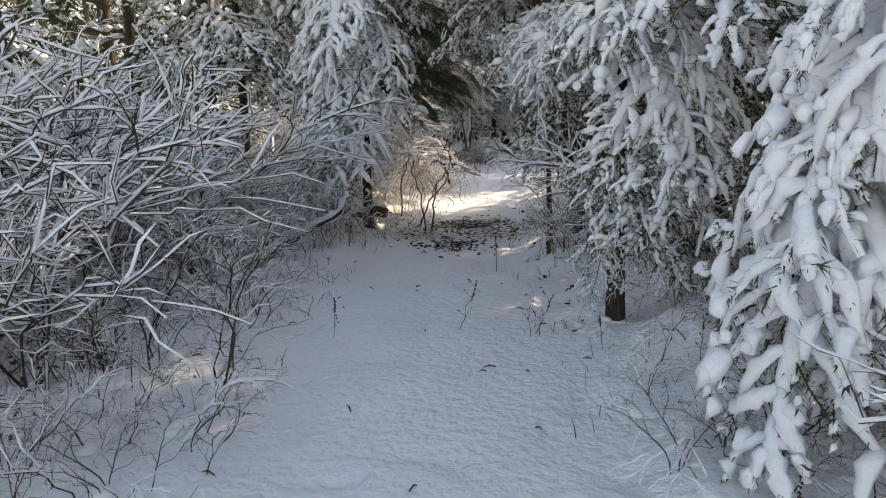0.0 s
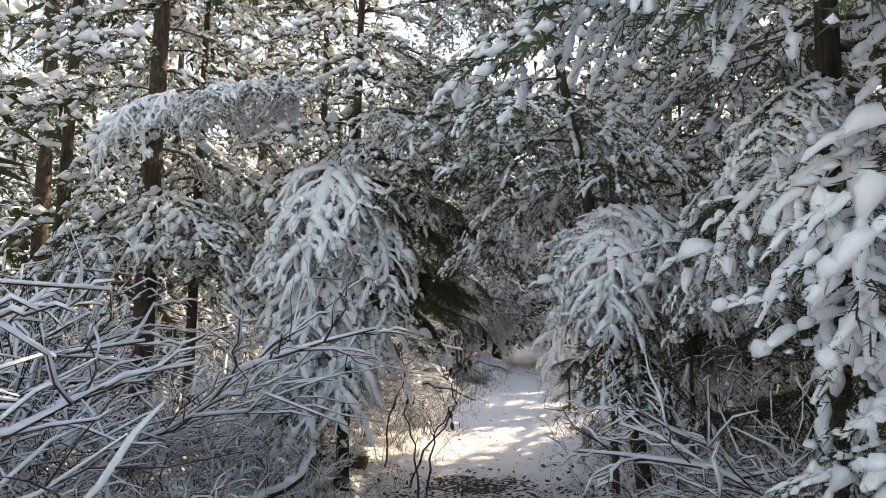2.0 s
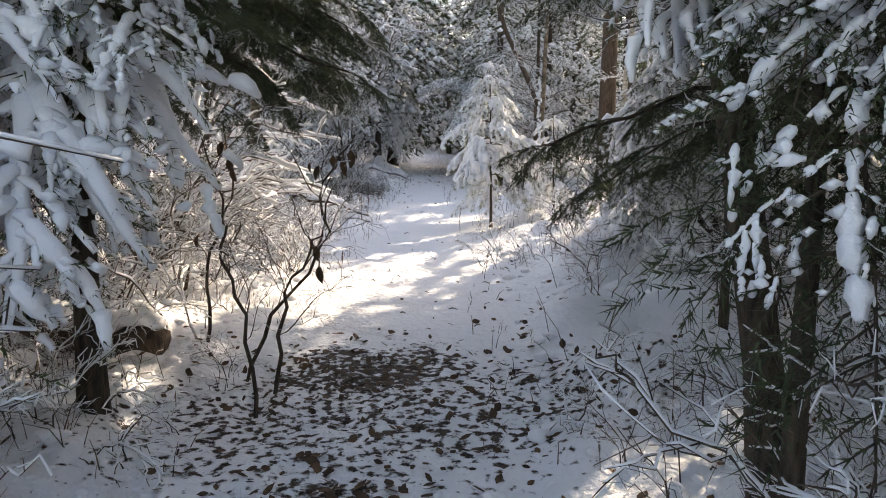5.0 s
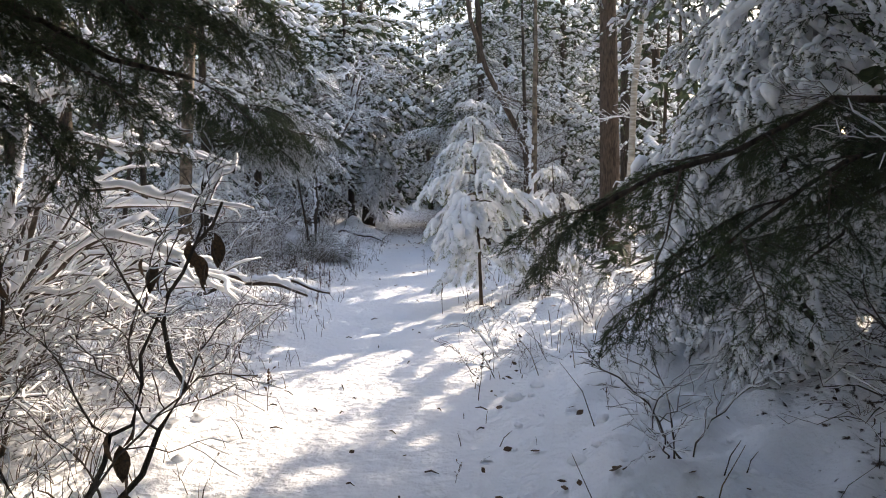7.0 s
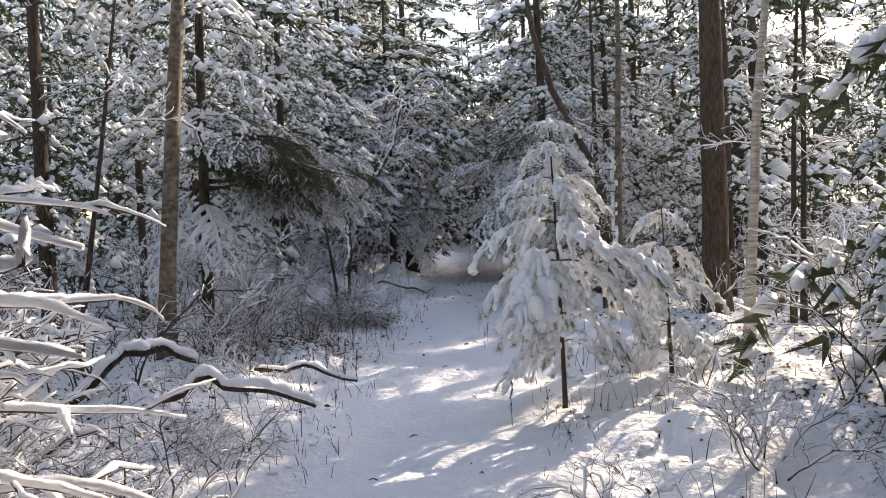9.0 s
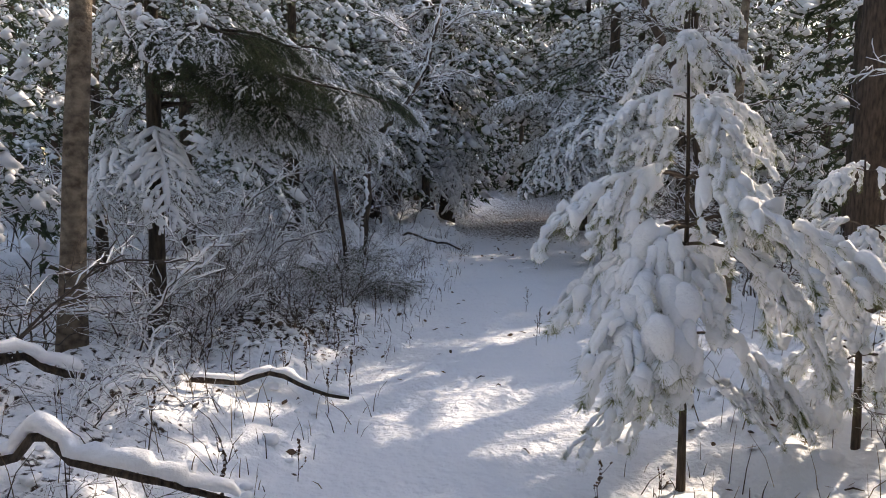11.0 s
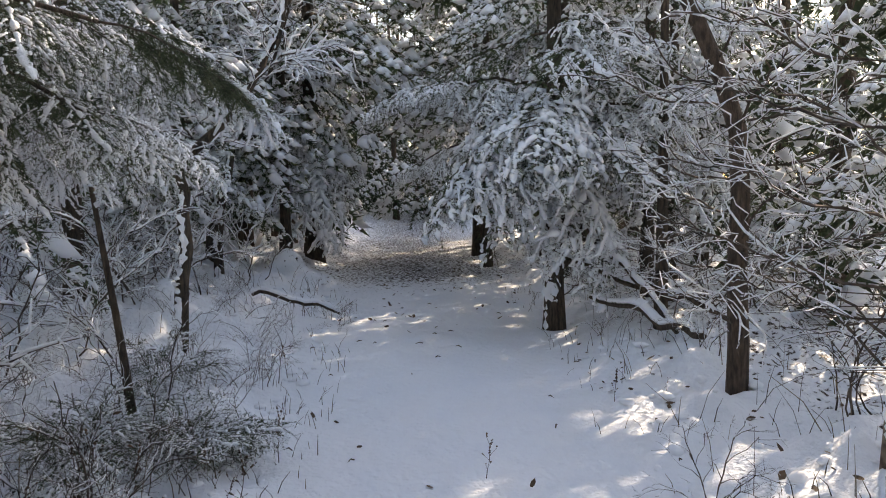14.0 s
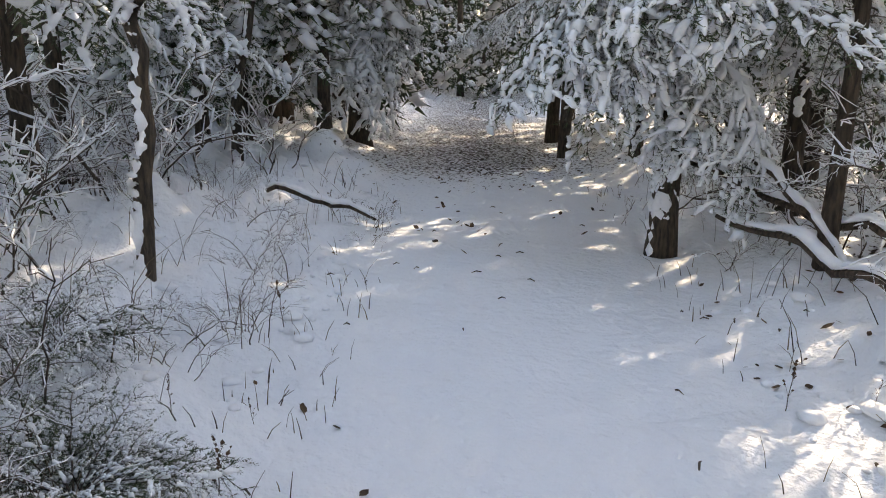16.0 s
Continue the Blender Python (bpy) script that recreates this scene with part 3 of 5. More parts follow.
def shrub(x, y, size, kinds, seed, n=6, label="leafless shrub bowed under fresh snow", name="snowy_shrub", group="roadside shrubs", spread=0.25, face=None):
    g = np.random.default_rng(seed)
    ob = thing(name, x, y, float(ground_z(x, y)) - 0.02, label, "shrub", group)
    for i in range(n):
        a = 360 * i / n + g.uniform(-40, 40) if face is None else face + g.uniform(-75, 75)
        b = g.uniform(0, 2 * math.pi)
        rr = spread * size * g.uniform(0, 1)
        m = pose(rr * math.cos(b), rr * math.sin(b), 0, g.uniform(-10, 10), g.uniform(0, 12), a) @ Matrix.Scale(size * g.uniform(0.6, 1.1), 4)
        add_branch(ob, kinds[int(g.integers(len(kinds)))], m, "stem", "snow_line")
    return ob


def bare_tree(x, y, height, r, seed, lean=(0, 0), n=9, reach=1.2, kinds=None, mat=None, start=0.35, label="slender leafless sapling lined with snow", group="bare saplings", name="bare_tree"):
    g = np.random.default_rng(seed)
    z = float(ground_z(x, y)) - 0.02
    ob = thing(name, x, y, z, label, "tree", group)
    me, pts = trunk_mesh(height, r, lean, mat or BARK, seed, 8, 0.25)
    part("trunk", me, ob)
    for i in range(n):
        h = height * (start + (0.97 - start) * (i + g.uniform()) / n)
        a = i * 137.5 + g.uniform(-30, 30)
        ln = reach * (1.15 - h / height) * g.uniform(0.6, 1.2) + 0.2
        p = at_height(pts, h)
        if not clear_of_path(x + p[0] + ln * math.cos(radians(a)), y + p[1] + ln * math.sin(radians(a)), z + h, 0.7, 2.4):
            continue
        m = Matrix.Translation(Vector(p)) @ pose(0, 0, 0, 0, 0, a) @ pose(0, 0, 0, 0, g.uniform(20, 55), 0) @ Matrix.Scale(ln, 4)
        add_branch(ob, (kinds or SPRAY)[int(g.integers(len(kinds or SPRAY)))], m, "limb", "snow_line")
    return ob, pts


# ---- the named trees along the path ----
NAMED = []


def named(x, y):
    NAMED.append((x, y))
    return x, y


def dress(tree, x, y, boughs):
    """Lays boughs given by their ends in the world onto a tree."""
    base = tree.matrix_basis.translation
    for a, b, k in boughs:
        add_branch(tree, k, span(Vector(a) - base, Vector(b) - base))


# spruce with a thin stem on the brushy side, by the leaf-litter hollow
x, y = named(-0.93, 9.75)
t1, _ = conifer("spruce_tree", x, y, 8.5, 0.06, 2.0, 26, 1.5, NEAR, 201, (0.1, -0.1), 7, "thin-stemmed spruce with snow-heaped boughs beside the leaf-strewn hollow")
dress(t1, x, y, [((x, y, 2.75), (-1.75, 8.8, 2.35), HEAVY[0]), ((x, y, 2.4), (-1.3, 8.45, 1.75), HEAVY[1]), ((x, y, 2.0), (-0.85, 8.5, 1.15), HEAVY[0]), ((x, y, 2.1), (-1.9, 9.2, 1.3), HEAVY[2]), ((x, y, 1.7), (-1.75, 8.9, 0.75), NEAR[2]),
                 ((x, y, 1.6), (-0.75, 9.0, 0.95), NEAR[3]), ((x, y, 2.3), (-0.35, 8.9, 1.75), NEAR[0]), ((x, y, 2.9), (-0.3, 8.7, 2.35), HEAVY[1]), ((x, y, 3.3), (-1.2, 8.3, 2.75), HEAVY[2]), ((x, y, 1.4), (-2.2, 8.6, 0.45), NEAR[1]), ((x, y, 1.9), (-1.9, 10.3, 1.2), NEAR[2])])
limb(t1, (0, 0, 2.6), (1.5, 0.1, 2.35), DARK + LIGHT[:1], 8, 0.75, 2011)
limb(t1, (0, 0, 2.9), (1.1, -0.5, 2.6), LIGHT + DARK[:1], 6, 0.75, 2012)
limb(t1, (0, 0, 3.2), (1.9, 0.6, 2.95), DARK, 8, 0.8, 2013)
limb(t1, (0, 0, 2.4), (0.9, 0.9, 2.1), DARK, 6, 0.7, 2014)
limb(t1, (0, 0, 3.6), (1.4, -0.8, 3.3), NEAR + LIGHT, 7, 0.8, 2015)
limb(t1, (0, 0, 4.0), (1.7, 0.2, 3.8), NEAR[:2] + LIGHT, 8, 0.95, 2016)
limb(t1, (0, 0, 4.4), (1.3, 1.2, 4.3), NEAR[:2] + LIGHT, 7, 0.95, 2017)
limb(t1, (0, 0, 3.8), (-1.5, -1.0, 3.5), NEAR + HEAVY, 8, 0.9, 2018)
limb(t1, (0, 0, 4.7), (2.3, 0.0, 4.8), NEAR[:2] + LIGHT, 9, 1.0, 2019)
limb(t1, (0, 0, 5.1), (2.0, -0.7, 5.2), NEAR[:2] + LIGHT, 9, 1.0, 2020)
conifer("spruce_tree", *named(-2.65, 10.4), 9, 0.06, 2.2, 18, 1.4, NEAR[:2], 203, dead=8)
conifer("spruce_tree", *named(-2.95, 9.9), 10, 0.12, 2.0, 22, 1.7, NEAR[:2], 204, dead=8, mat=BARK_BROWN)
# dark trunk close to the path on the conifer side
x, y = named(1.32, 5.15)
t3, _ = conifer("hemlock_tree", x, y, 9, 0.055, 2.0, 26, 1.5, NEAR + LIGHT, 205, (0.05, 0), 16)
dress(t3, x, y, [((x, y, 2.3), (2.1, 4.5, 1.75), HEAVY[2]), ((x, y, 1.8), (1.9, 4.4, 1.25), NEAR[0]), ((x, y, 2.6), (0.85, 4.75, 2.3), NEAR[0]), ((x, y, 1.5), (2.1, 4.8, 1.0), HEAVY[1]), ((x, y, 1.1), (1.85, 4.6, 0.55), NEAR[3]), ((x, y, 1.9), (2.4, 5.4, 1.4), NEAR[1]), ((x, y, 2.2), (0.75, 5.5, 1.9), NEAR[2]), ((x, y, 2.5), (1.0, 4.3, 1.95), HEAVY[0]), ((x, y, 2.0), (1.7, 4.1, 1.5), HEAVY[1]), ((x, y, 1.6), (1.55, 4.3, 1.0), NEAR[0]), ((x, y, 2.8), (1.9, 4.2, 2.4), HEAVY[0]), ((x, y, 3.0), (1.0, 4.0, 2.7), NEAR[0]), ((x, y, 1.3), (0.98, 4.6, 1.05), LIGHT[0]), ((x, y, 0.95), (1.7, 4.55, 0.55), LIGHT[1]), ((x, y, 0.8), (1.0, 4.75, 0.45), NEAR[3]), ((x, y, 1.2), (1.45, 4.4, 0.75), NEAR[1])])
# young fir with a cap of heaped snow
x, y = named(1.18, 7.6)
t4, _ = conifer("young_fir_tree", x, y, 2.75, 0.03, 1.6, 4, 0.6, NEAR, 206, (-0.05, 0), 9, "young fir bent under a thick cap of snow", dead_reach=0.6)
top = (x - 0.05, y, 2.55)
dress(t4, x, y, [(top, (0.84, 7.5, 1.75), HEAVY[2]), (top, (0.88, 7.2, 1.7), HEAVY[1]), (top, (0.8, 8.1, 1.75), HEAVY[0]), (top, (2.05, 7.35, 1.95), HEAVY[0]), (top, (2.3, 7.6, 2.1), HEAVY[1]), (top, (0.95, 6.85, 1.85), HEAVY[0]), ((x, y, 1.9), (0.9, 7.35, 1.4), DARK[0]), ((x, y, 1.8), (0.95, 7.15, 1.2), LIGHT[1]), ((x, y, 1.6), (1.0, 7.05, 1.0), DARK[1]), ((x, y, 1.6), (1.65, 7.0, 1.1), LIGHT[0]), (top, (0.68, 7.6, 1.9), HEAVY[0]), (top, (0.75, 7.15, 1.9), HEAVY[1]), (top, (1.2, 6.95, 1.95), HEAVY[2]), (top, (1.6, 7.2, 2.0), HEAVY[0]), (top, (1.85, 7.7, 2.05), HEAVY[1]), (top, (0.7, 8.0, 1.92), HEAVY[2]), (top, (1.2, 8.2, 1.95), NEAR[0]),
                 ((x, y, 2.1), (1.0, 7.2, 1.55), LIGHT[0]), ((x, y, 1.95), (1.25, 7.1, 1.35), LIGHT[1]), ((x, y, 2.0), (1.7, 7.3, 1.4), LIGHT[0]), ((x, y, 1.8), (1.75, 7.6, 1.1), DARK[1]), ((x, y, 2.2), (1.65, 8.1, 1.6), LIGHT[1])])
# spruce whose heavy boughs hang at the start of the walk
x, y = named(2.75, 3.3)
t0, _ = conifer("spruce_tree", x, y, 8, 0.11, 2.9, 16, 1.5, NEAR, 207, dead=8, label="old spruce with long boughs bent down by heaps of snow")
dress(t0, x, y, [((x, y, 2.9), (1.5, 3.35, 2.0), HEAVY[0]), ((x, y, 2.5), (1.3, 3.3, 1.35), HEAVY[1]), ((x, y, 2.1), (1.15, 3.4, 0.85), HEAVY[2]), ((x, y, 2.3), (1.75, 2.75, 1.45), HEAVY[0]), ((x, y, 2.0), (1.6, 2.85, 0.95), HEAVY[2]), ((x, y, 2.9), (1.8, 2.7, 1.95), HEAVY[1]),
                 ((x, y, 2.7), (1.6, 3.9, 1.75), HEAVY[2]), ((x, y, 1.9), (1.2, 3.1, 1.05), NEAR[1]),
                 ((2.3, 3.1, 2.2), (1.0, 2.7, 1.25), HEAVY[0]), ((2.2, 3.1, 1.8), (0.92, 2.65, 0.75), HEAVY[1]), ((2.4, 3.2, 2.4), (1.2, 2.7, 1.7), HEAVY[1]), ((2.2, 3.0, 2.6), (1.25, 2.4, 1.95), HEAVY[2])])
conifer("spruce_tree", *named(2.5, 6.6), 9, 0.09, 1.0, 26, 1.3, NEAR + LIGHT + DARK[:1], 2071, dead=6)
conifer("spruce_tree", *named(3.3, 8.7), 9, 0.08, 1.8, 24, 1.2, NEAR, 2072, dead=10)
# thin crooked spruce with a dark bough across the path's edge
x, y = named(2.75, 10.6)
t5, _ = conifer("spruce_tree", x, y, 8, 0.026, 2.6, 22, 1.8, NEAR[:2] + LIGHT, 208, (-0.25, 0.1), 8, "thin crooked spruce with dark drooping boughs reaching over the path")
limb(t5, (0.9, 0.5, 1.68), (-1.25, -0.05, 1.22), DARK, 11, 0.6, 2081, 0.02, 0.12, 0.1)
limb(t5, (0.8, 0.4, 1.6), (-0.8, 0.1, 1.0), DARK[:2] + LIGHT, 8, 0.62, 2082, 0.016, 0.12, 0.1)
limb(t5, (0.7, 0.5, 1.45), (-0.4, 0.2, 0.85), DARK[:1] + LIGHT, 6, 0.62, 2083, 0.014, 0.1, 0.1)
limb(t5, (0.0, 0.0, 2.3), (-1.15, -0.2, 2.1), LIGHT + NEAR[:1], 7, 0.6, 2084)
limb(t5, (0.0, 0.0, 2.6), (-1.2, 0.6, 2.35), LIGHT, 7, 0.65, 2086)
limb(t5, (0.0, 0.0, 3.1), (-1.7, -0.5, 3.0), NEAR[:2] + LIGHT, 8, 0.9, 2089)
limb(t5, (0.0, 0.0, 3.7), (-1.9, 0.3, 3.7), NEAR[:2] + LIGHT, 8, 0.9, 2090)
# two added spruces that keep the sun off the ground before the clearing
conifer("spruce_tree", *named(5.0, 14.6), 9, 0.09, 1.2, 24, 1.5, NEAR[:2] + FAR, 2095, dead=3)
conifer("spruce_tree", *named(6.8, 16.4), 9.5, 0.1, 1.2, 22, 1.6, FAR, 2096, dead=3)
# bare snowy limbs that reach in from the conifer side
snowy = thing("bent_shrub", 2.15, 6.1, float(ground_z(2.15, 6.1)) - 0.02, "leafless shrub stretching long snow-lined limbs towards the path", "shrub", "bent shrubs")
for i, (h, az, tilt, ln) in enumerate([(0.1, 182, 20, 1.7), (0.12, 170, 32, 1.5), (0.05, 195, 12, 1.9), (0.1, 215, 30, 1.4), (0.1, 150, 25, 1.5), (0.05, 240, 20, 1.3)]):
    add_branch(snowy, SPRAY_FINE[1 + i % 3], pose(0.05 * i - 0.1, 0, h, 0, 0, az) @ pose(0, 0, 0, 0, tilt, 0) @ Matrix.Scale(ln, 4), "stem", "snow_line")
# leaning spruce behind the young fir, whose boughs close over the path
conifer("spruce_tree", *named(1.62, 8.25), 7.5, 0.06, 2.5, 26, 1.6, NEAR + LIGHT, 2074, (-1.5, 0.2), 4, "spruce leaning over the path behind the young fir")
# spruce with snow-heaped skirts past it
x, y = named(3.6, 12.5)
t5b, _ = conifer("spruce_tree", x, y, 8.5, 0.1, 1.3, 26, 1.3, NEAR, 209, dead=0, label="dense spruce with snow-heaped boughs down to the ground")
dress(t5b, x, y, [((x, y, 2.2), (2.35, 12.2, 1.45), HEAVY[0]), ((x, y, 1.6), (2.4, 12.4, 0.95), HEAVY[1]), ((x, y, 2.7), (2.7, 11.9, 2.0), HEAVY[2]), ((x, y, 1.5), (2.9, 11.6, 0.7), HEAVY[0]), ((x, y, 1.0), (2.5, 12.3, 0.3), HEAVY[2]), ((x, y, 2.0), (3.0, 11.4, 1.3), NEAR[1]), ((x, y, 1.2), (2.75, 13.2, 0.5), HEAVY[1]), ((x, y, 2.1), (2.7, 13.3, 1.35), NEAR[3])])
limb(t5b, (0, 0, 3.7), (-1.9, 0.3, 3.8), NEAR[:2] + LIGHT, 8, 0.95, 2097)
limb(t5b, (0, 0, 4.4), (-2.4, 0.9, 4.6), NEAR[:2] + LIGHT, 9, 1.0, 2098)
limb(t5b, (0, 0, 5.0), (-2.3, 1.9, 5.3), NEAR[:2] + LIGHT, 9, 1.0, 2099)
# spruce whose dark boughs hang over the brushy side
x, y = named(-1.5, 11.5)
t1b, _ = conifer("spruce_tree", x, y, 8, 0.07, 2.6, 22, 1.8, NEAR[:2] + LIGHT, 210, dead=5, label="spruce with dark dangling boughs over the brush")
limb(t1b, (0, 0, 2.05), (1.8, -1.05, 1.62), DARK, 14, 0.42, 2101, 0.018, 0.1)
limb(t1b, (0, 0, 2.05), (1.3, -1.45, 1.6), DARK, 14, 0.45, 2102, 0.018, 0.1)
limb(t1b, (0, 0, 1.9), (0.85, -1.6, 1.45), DARK, 12, 0.45, 2103, 0.016, 0.1)
limb(t1b, (0, 0, 2.3), (1.85, -0.5, 1.85), DARK + LIGHT[:1], 12, 0.5, 2104, 0.018, 0.1)
limb(t1b, (0, 0, 2.3), (1.2, -2.1, 1.8), DARK, 12, 0.5, 2105, 0.018, 0.1)
limb(t1b, (0, 0, 2.1), (0.5, -1.9, 1.6), DARK, 12, 0.5, 2106, 0.018, 0.1)
limb(t1b, (0, 0, 2.1), (0.1, -1.6, 1.45), DARK, 10, 0.5, 2107, 0.018, 0.1)


for i, (dx, dy, dz) in enumerate([(1.75, -0.6, 1.85), (1.65, -0.85, 1.72), (1.5, -1.0, 1.55), (1.3, -0.95, 1.45), (1.1, -1.2, 1.35), (1.8, -0.2, 2.0)]):
    limb(t1b, (0, 0, 2.5), (dx, dy, dz + 0.1), DARK + LIGHT[:1], 8, 0.55, 2110 + i, 0.017, 0.16, 0.3)
limb(t1b, (0, 0, 4.0), (2.2, 1.0, 4.4), NEAR[:2] + LIGHT, 9, 1.0, 2108)


# white pine saplings in the sun
def pine_sapling(x, y, height, seed, whorls, label):
    g = np.random.default_rng(seed)
    ob = thing("white_pine_sapling", x, y, float(ground_z(x, y)) - 0.02, label, "tree", "pine saplings")
    me, pts = trunk_mesh(height, 0.02, (-0.06, 0), BARK, seed, 8)
    part("trunk", me, ob)
    for h, ln, n, first in whorls:
        for i in range(n):
            a = first + 360 * i / n + g.uniform(-20, 20)
            m = Matrix.Translation(Vector(at_height(pts, h))) @ pose(0, 0, 0, g.uniform(-15, 15), g.uniform(-18, 5), a) @ Matrix.Scale(ln * g.uniform(0.85, 1.15), 4)
            add_branch(ob, PINES[int(g.integers(3))], m)
    return ob


pine_sapling(*named(2.42, 16.3), 2.32, 301, [(0.55, 0.42, 3, 200), (0.78, 0.6, 3, 340), (1.2, 0.62, 4, 170), (1.28, 0.8, 3, -20), (1.5, 0.55, 4, 100), (1.68, 0.36, 4, 190), (1.85, 0.4, 4, 0), (2.1, 0.3, 4, 60), (2.28, 0.2, 4, 0)], "white pine sapling heaped with sunlit snow")
pine_sapling(*named(3.4, 16.5), 1.5, 302, [(0.5, 0.5, 4, 10), (0.85, 0.42, 4, 60), (1.15, 0.34, 3, 0), (1.42, 0.28, 3, 60)], "small white pine sapling bent by snow")

conifer("white_pine_tree", *named(5.22, 19.3), 13, 0.17, 5.6, 16, 2.0, FAR, 211, dead=9, mat=BARK_BROWN, label="tall pine with a thick brown trunk behind the saplings")
bare_tree(*named(4.85, 17.9), 8, 0.06, 212, (0.45, 0.1), 8, 1.2, mat=BIRCH_PALE, start=0.45, label="pale birch trunk beside the tall pine", name="birch_tree")
bare_tree(*named(6.3, 19.2), 8, 0.04, 213, (0.1, 0), 8, 1.2)
bare_tree(*named(-1.03, 17.75), 9, 0.085, 214, (0.5, 0.1), 8, 1.5, mat=BIRCH, start=0.35, label="brown birch with a straight peeling trunk", name="birch_tree")
x, y = named(-0.91, 19.05)
t10, _ = conifer("hemlock_tree", x, y, 8, 0.07, 2.5, 20, 1.6, NEAR[:2] + LIGHT, 215, (0.15, 0), 4, "hemlock with dark-bellied snowy boughs over the brush")
limb(t10, (0, 0, 2.1), (1.5, 0.3, 2.05), NEAR[:2] + LIGHT, 9, 0.7, 2151)
limb(t10, (0, 0, 2.3), (1.55, 1.6, 2.3), NEAR[:2] + LIGHT, 9, 0.75, 2152)
limb(t10, (0, 0, 1.85), (1.3, 0.5, 1.75), LIGHT + DARK[:1] + NEAR[:1], 8, 0.65, 2153)
limb(t10, (0, 0, 2.3), (0.9, -0.9, 2.3), DARK + LIGHT, 10, 0.7, 2154)
limb(t10, (0, 0, 1.95), (1.75, 0.75, 1.72), NEAR[:2] + LIGHT + DARK[:1], 10, 0.65, 2155)
limb(t10, (0, 0, 2.2), (1.95, 2.1, 2.1), HEAVY[:1] + NEAR[:2] + DARK[:1], 9, 0.7, 2156)
limb(t10, (0, 0, 2.1), (1.4, 1.5, 2.0), DARK + LIGHT, 8, 0.65, 2157)
limb(t10, (0, 0, 2.4), (1.2, -0.3, 2.3), DARK + LIGHT, 8, 0.65, 2158)
limb(t10, (0, 0, 2.3), (1.15, -0.45, 2.05), DARK + LIGHT[:1], 9, 0.62, 2159)
limb(t10, (0, 0, 2.2), (1.75, -0.1, 1.95), DARK + LIGHT, 10, 0.62, 2160)
limb(t10, (0, 0, 2.1), (1.1, 0.0, 1.8), DARK[:1] + LIGHT + NEAR[:1], 9, 0.6, 2161)
limb(t10, (0, 0, 2.0), (1.6, 0.35, 1.75), LIGHT + NEAR[:2], 9, 0.55, 2162)
limb(t10, (0, 0, 1.9), (1.35, 1.75, 1.6), HEAVY[:2] + NEAR[:1], 8, 0.5, 2163)
limb(t10, (0, 0, 2.0), (1.15, 1.6, 1.75), HEAVY[:1] + NEAR[:2], 8, 0.5, 2164)
limb(t10, (0, 0, 2.3), (1.45, 1.7, 2.2), DARK + LIGHT, 8, 0.5, 2165)
dress(t10, x, y, [((x, y, 1.85), (-0.5, 18.3, 1.4), HEAVY[1]), ((x, y, 1.8), (-1.5, 18.4, 1.35), HEAVY[2]), ((x, y, 2.0), (-1.7, 18.9, 1.5), NEAR[1])])
conifer("hemlock_tree", *named(-2.2, 21.2), 8, 0.06, 2.3, 14, 1.3, NEAR[:2], 216)
bare_tree(*named(-1.75, 17.5), 5, 0.03, 217, (0.7, 0.3), 7, 1.0, kinds=SPRAY_HEAVY)
# the conifer gate
x, y = named(4.25, 23.95)
t12, _ = conifer("cedar_tree", x, y, 9, 0.11, 2.0, 26, 1.7, NEAR + LIGHT + DARK[:1], 218, (-0.05, 0), 7, "cedar with a snow-flecked trunk standing at the path's edge")
dress(t12, x, y, [((x, y, 2.2), (3.25, 23.6, 1.6), NEAR[1]), ((x, y, 2.3), (3.6, 23.1, 1.75), NEAR[2]), ((x, y, 1.7), (4.9, 23.2, 1.0), HEAVY[0]), ((x, y, 2.5), (3.4, 22.4, 2.0), NEAR[0]), ((x, y, 2.6), (2.75, 23.6, 1.75), NEAR[1]), ((x, y, 1.5), (4.7, 23.0, 0.7), NEAR[2]),
                  ((x, y, 2.3), (2.65, 23.7, 1.35), NEAR[0]), ((x, y, 2.2), (3.15, 23.6, 1.2), NEAR[2]), ((x, y, 2.5), (3.0, 23.4, 1.7), HEAVY[0]), ((x, y, 2.4), (3.4, 23.2, 1.45), NEAR[0]), ((x, y, 2.0), (3.75, 23.4, 1.1), HEAVY[1])])
limb(t12, (0, 0, 2.2), (-1.2, 1.0, 1.85), NEAR, 7, 0.7, 2181)
limb(t12, (0, 0, 2.6), (-1.6, 0.3, 2.5), NEAR, 7, 0.75, 2182)
limb(t12, (0, 0, 2.4), (0.8, -1.2, 2.1), NEAR, 7, 0.75, 2183)
x, y = named(4.4, 21.05)
lean = thing("leaning_tree", x, y, float(ground_z(x, y)) - 0.02, "crooked brown trunk bristling with snowy dead branches", "tree", "bare saplings")
lp = np.array([(0, 0, -0.2), (0.01, 0, 0.4), (-0.02, 0, 0.9), (0.0, 0, 1.4), (-0.04, 0, 1.85), (-0.18, 0.02, 2.25), (-0.4, 0.05, 2.7), (-0.7, 0.1, 3.3), (-0.95, 0.2, 4.2), (-1.1, 0.3, 5.5)])
stem = Geo()
stem.tube(lp, np.linspace(0.078, 0.035, 10), 10, 0, rough=0.06, seed=5)
part("trunk", stem.mesh("trunk_mesh", [BARK_BROWN]), lean)
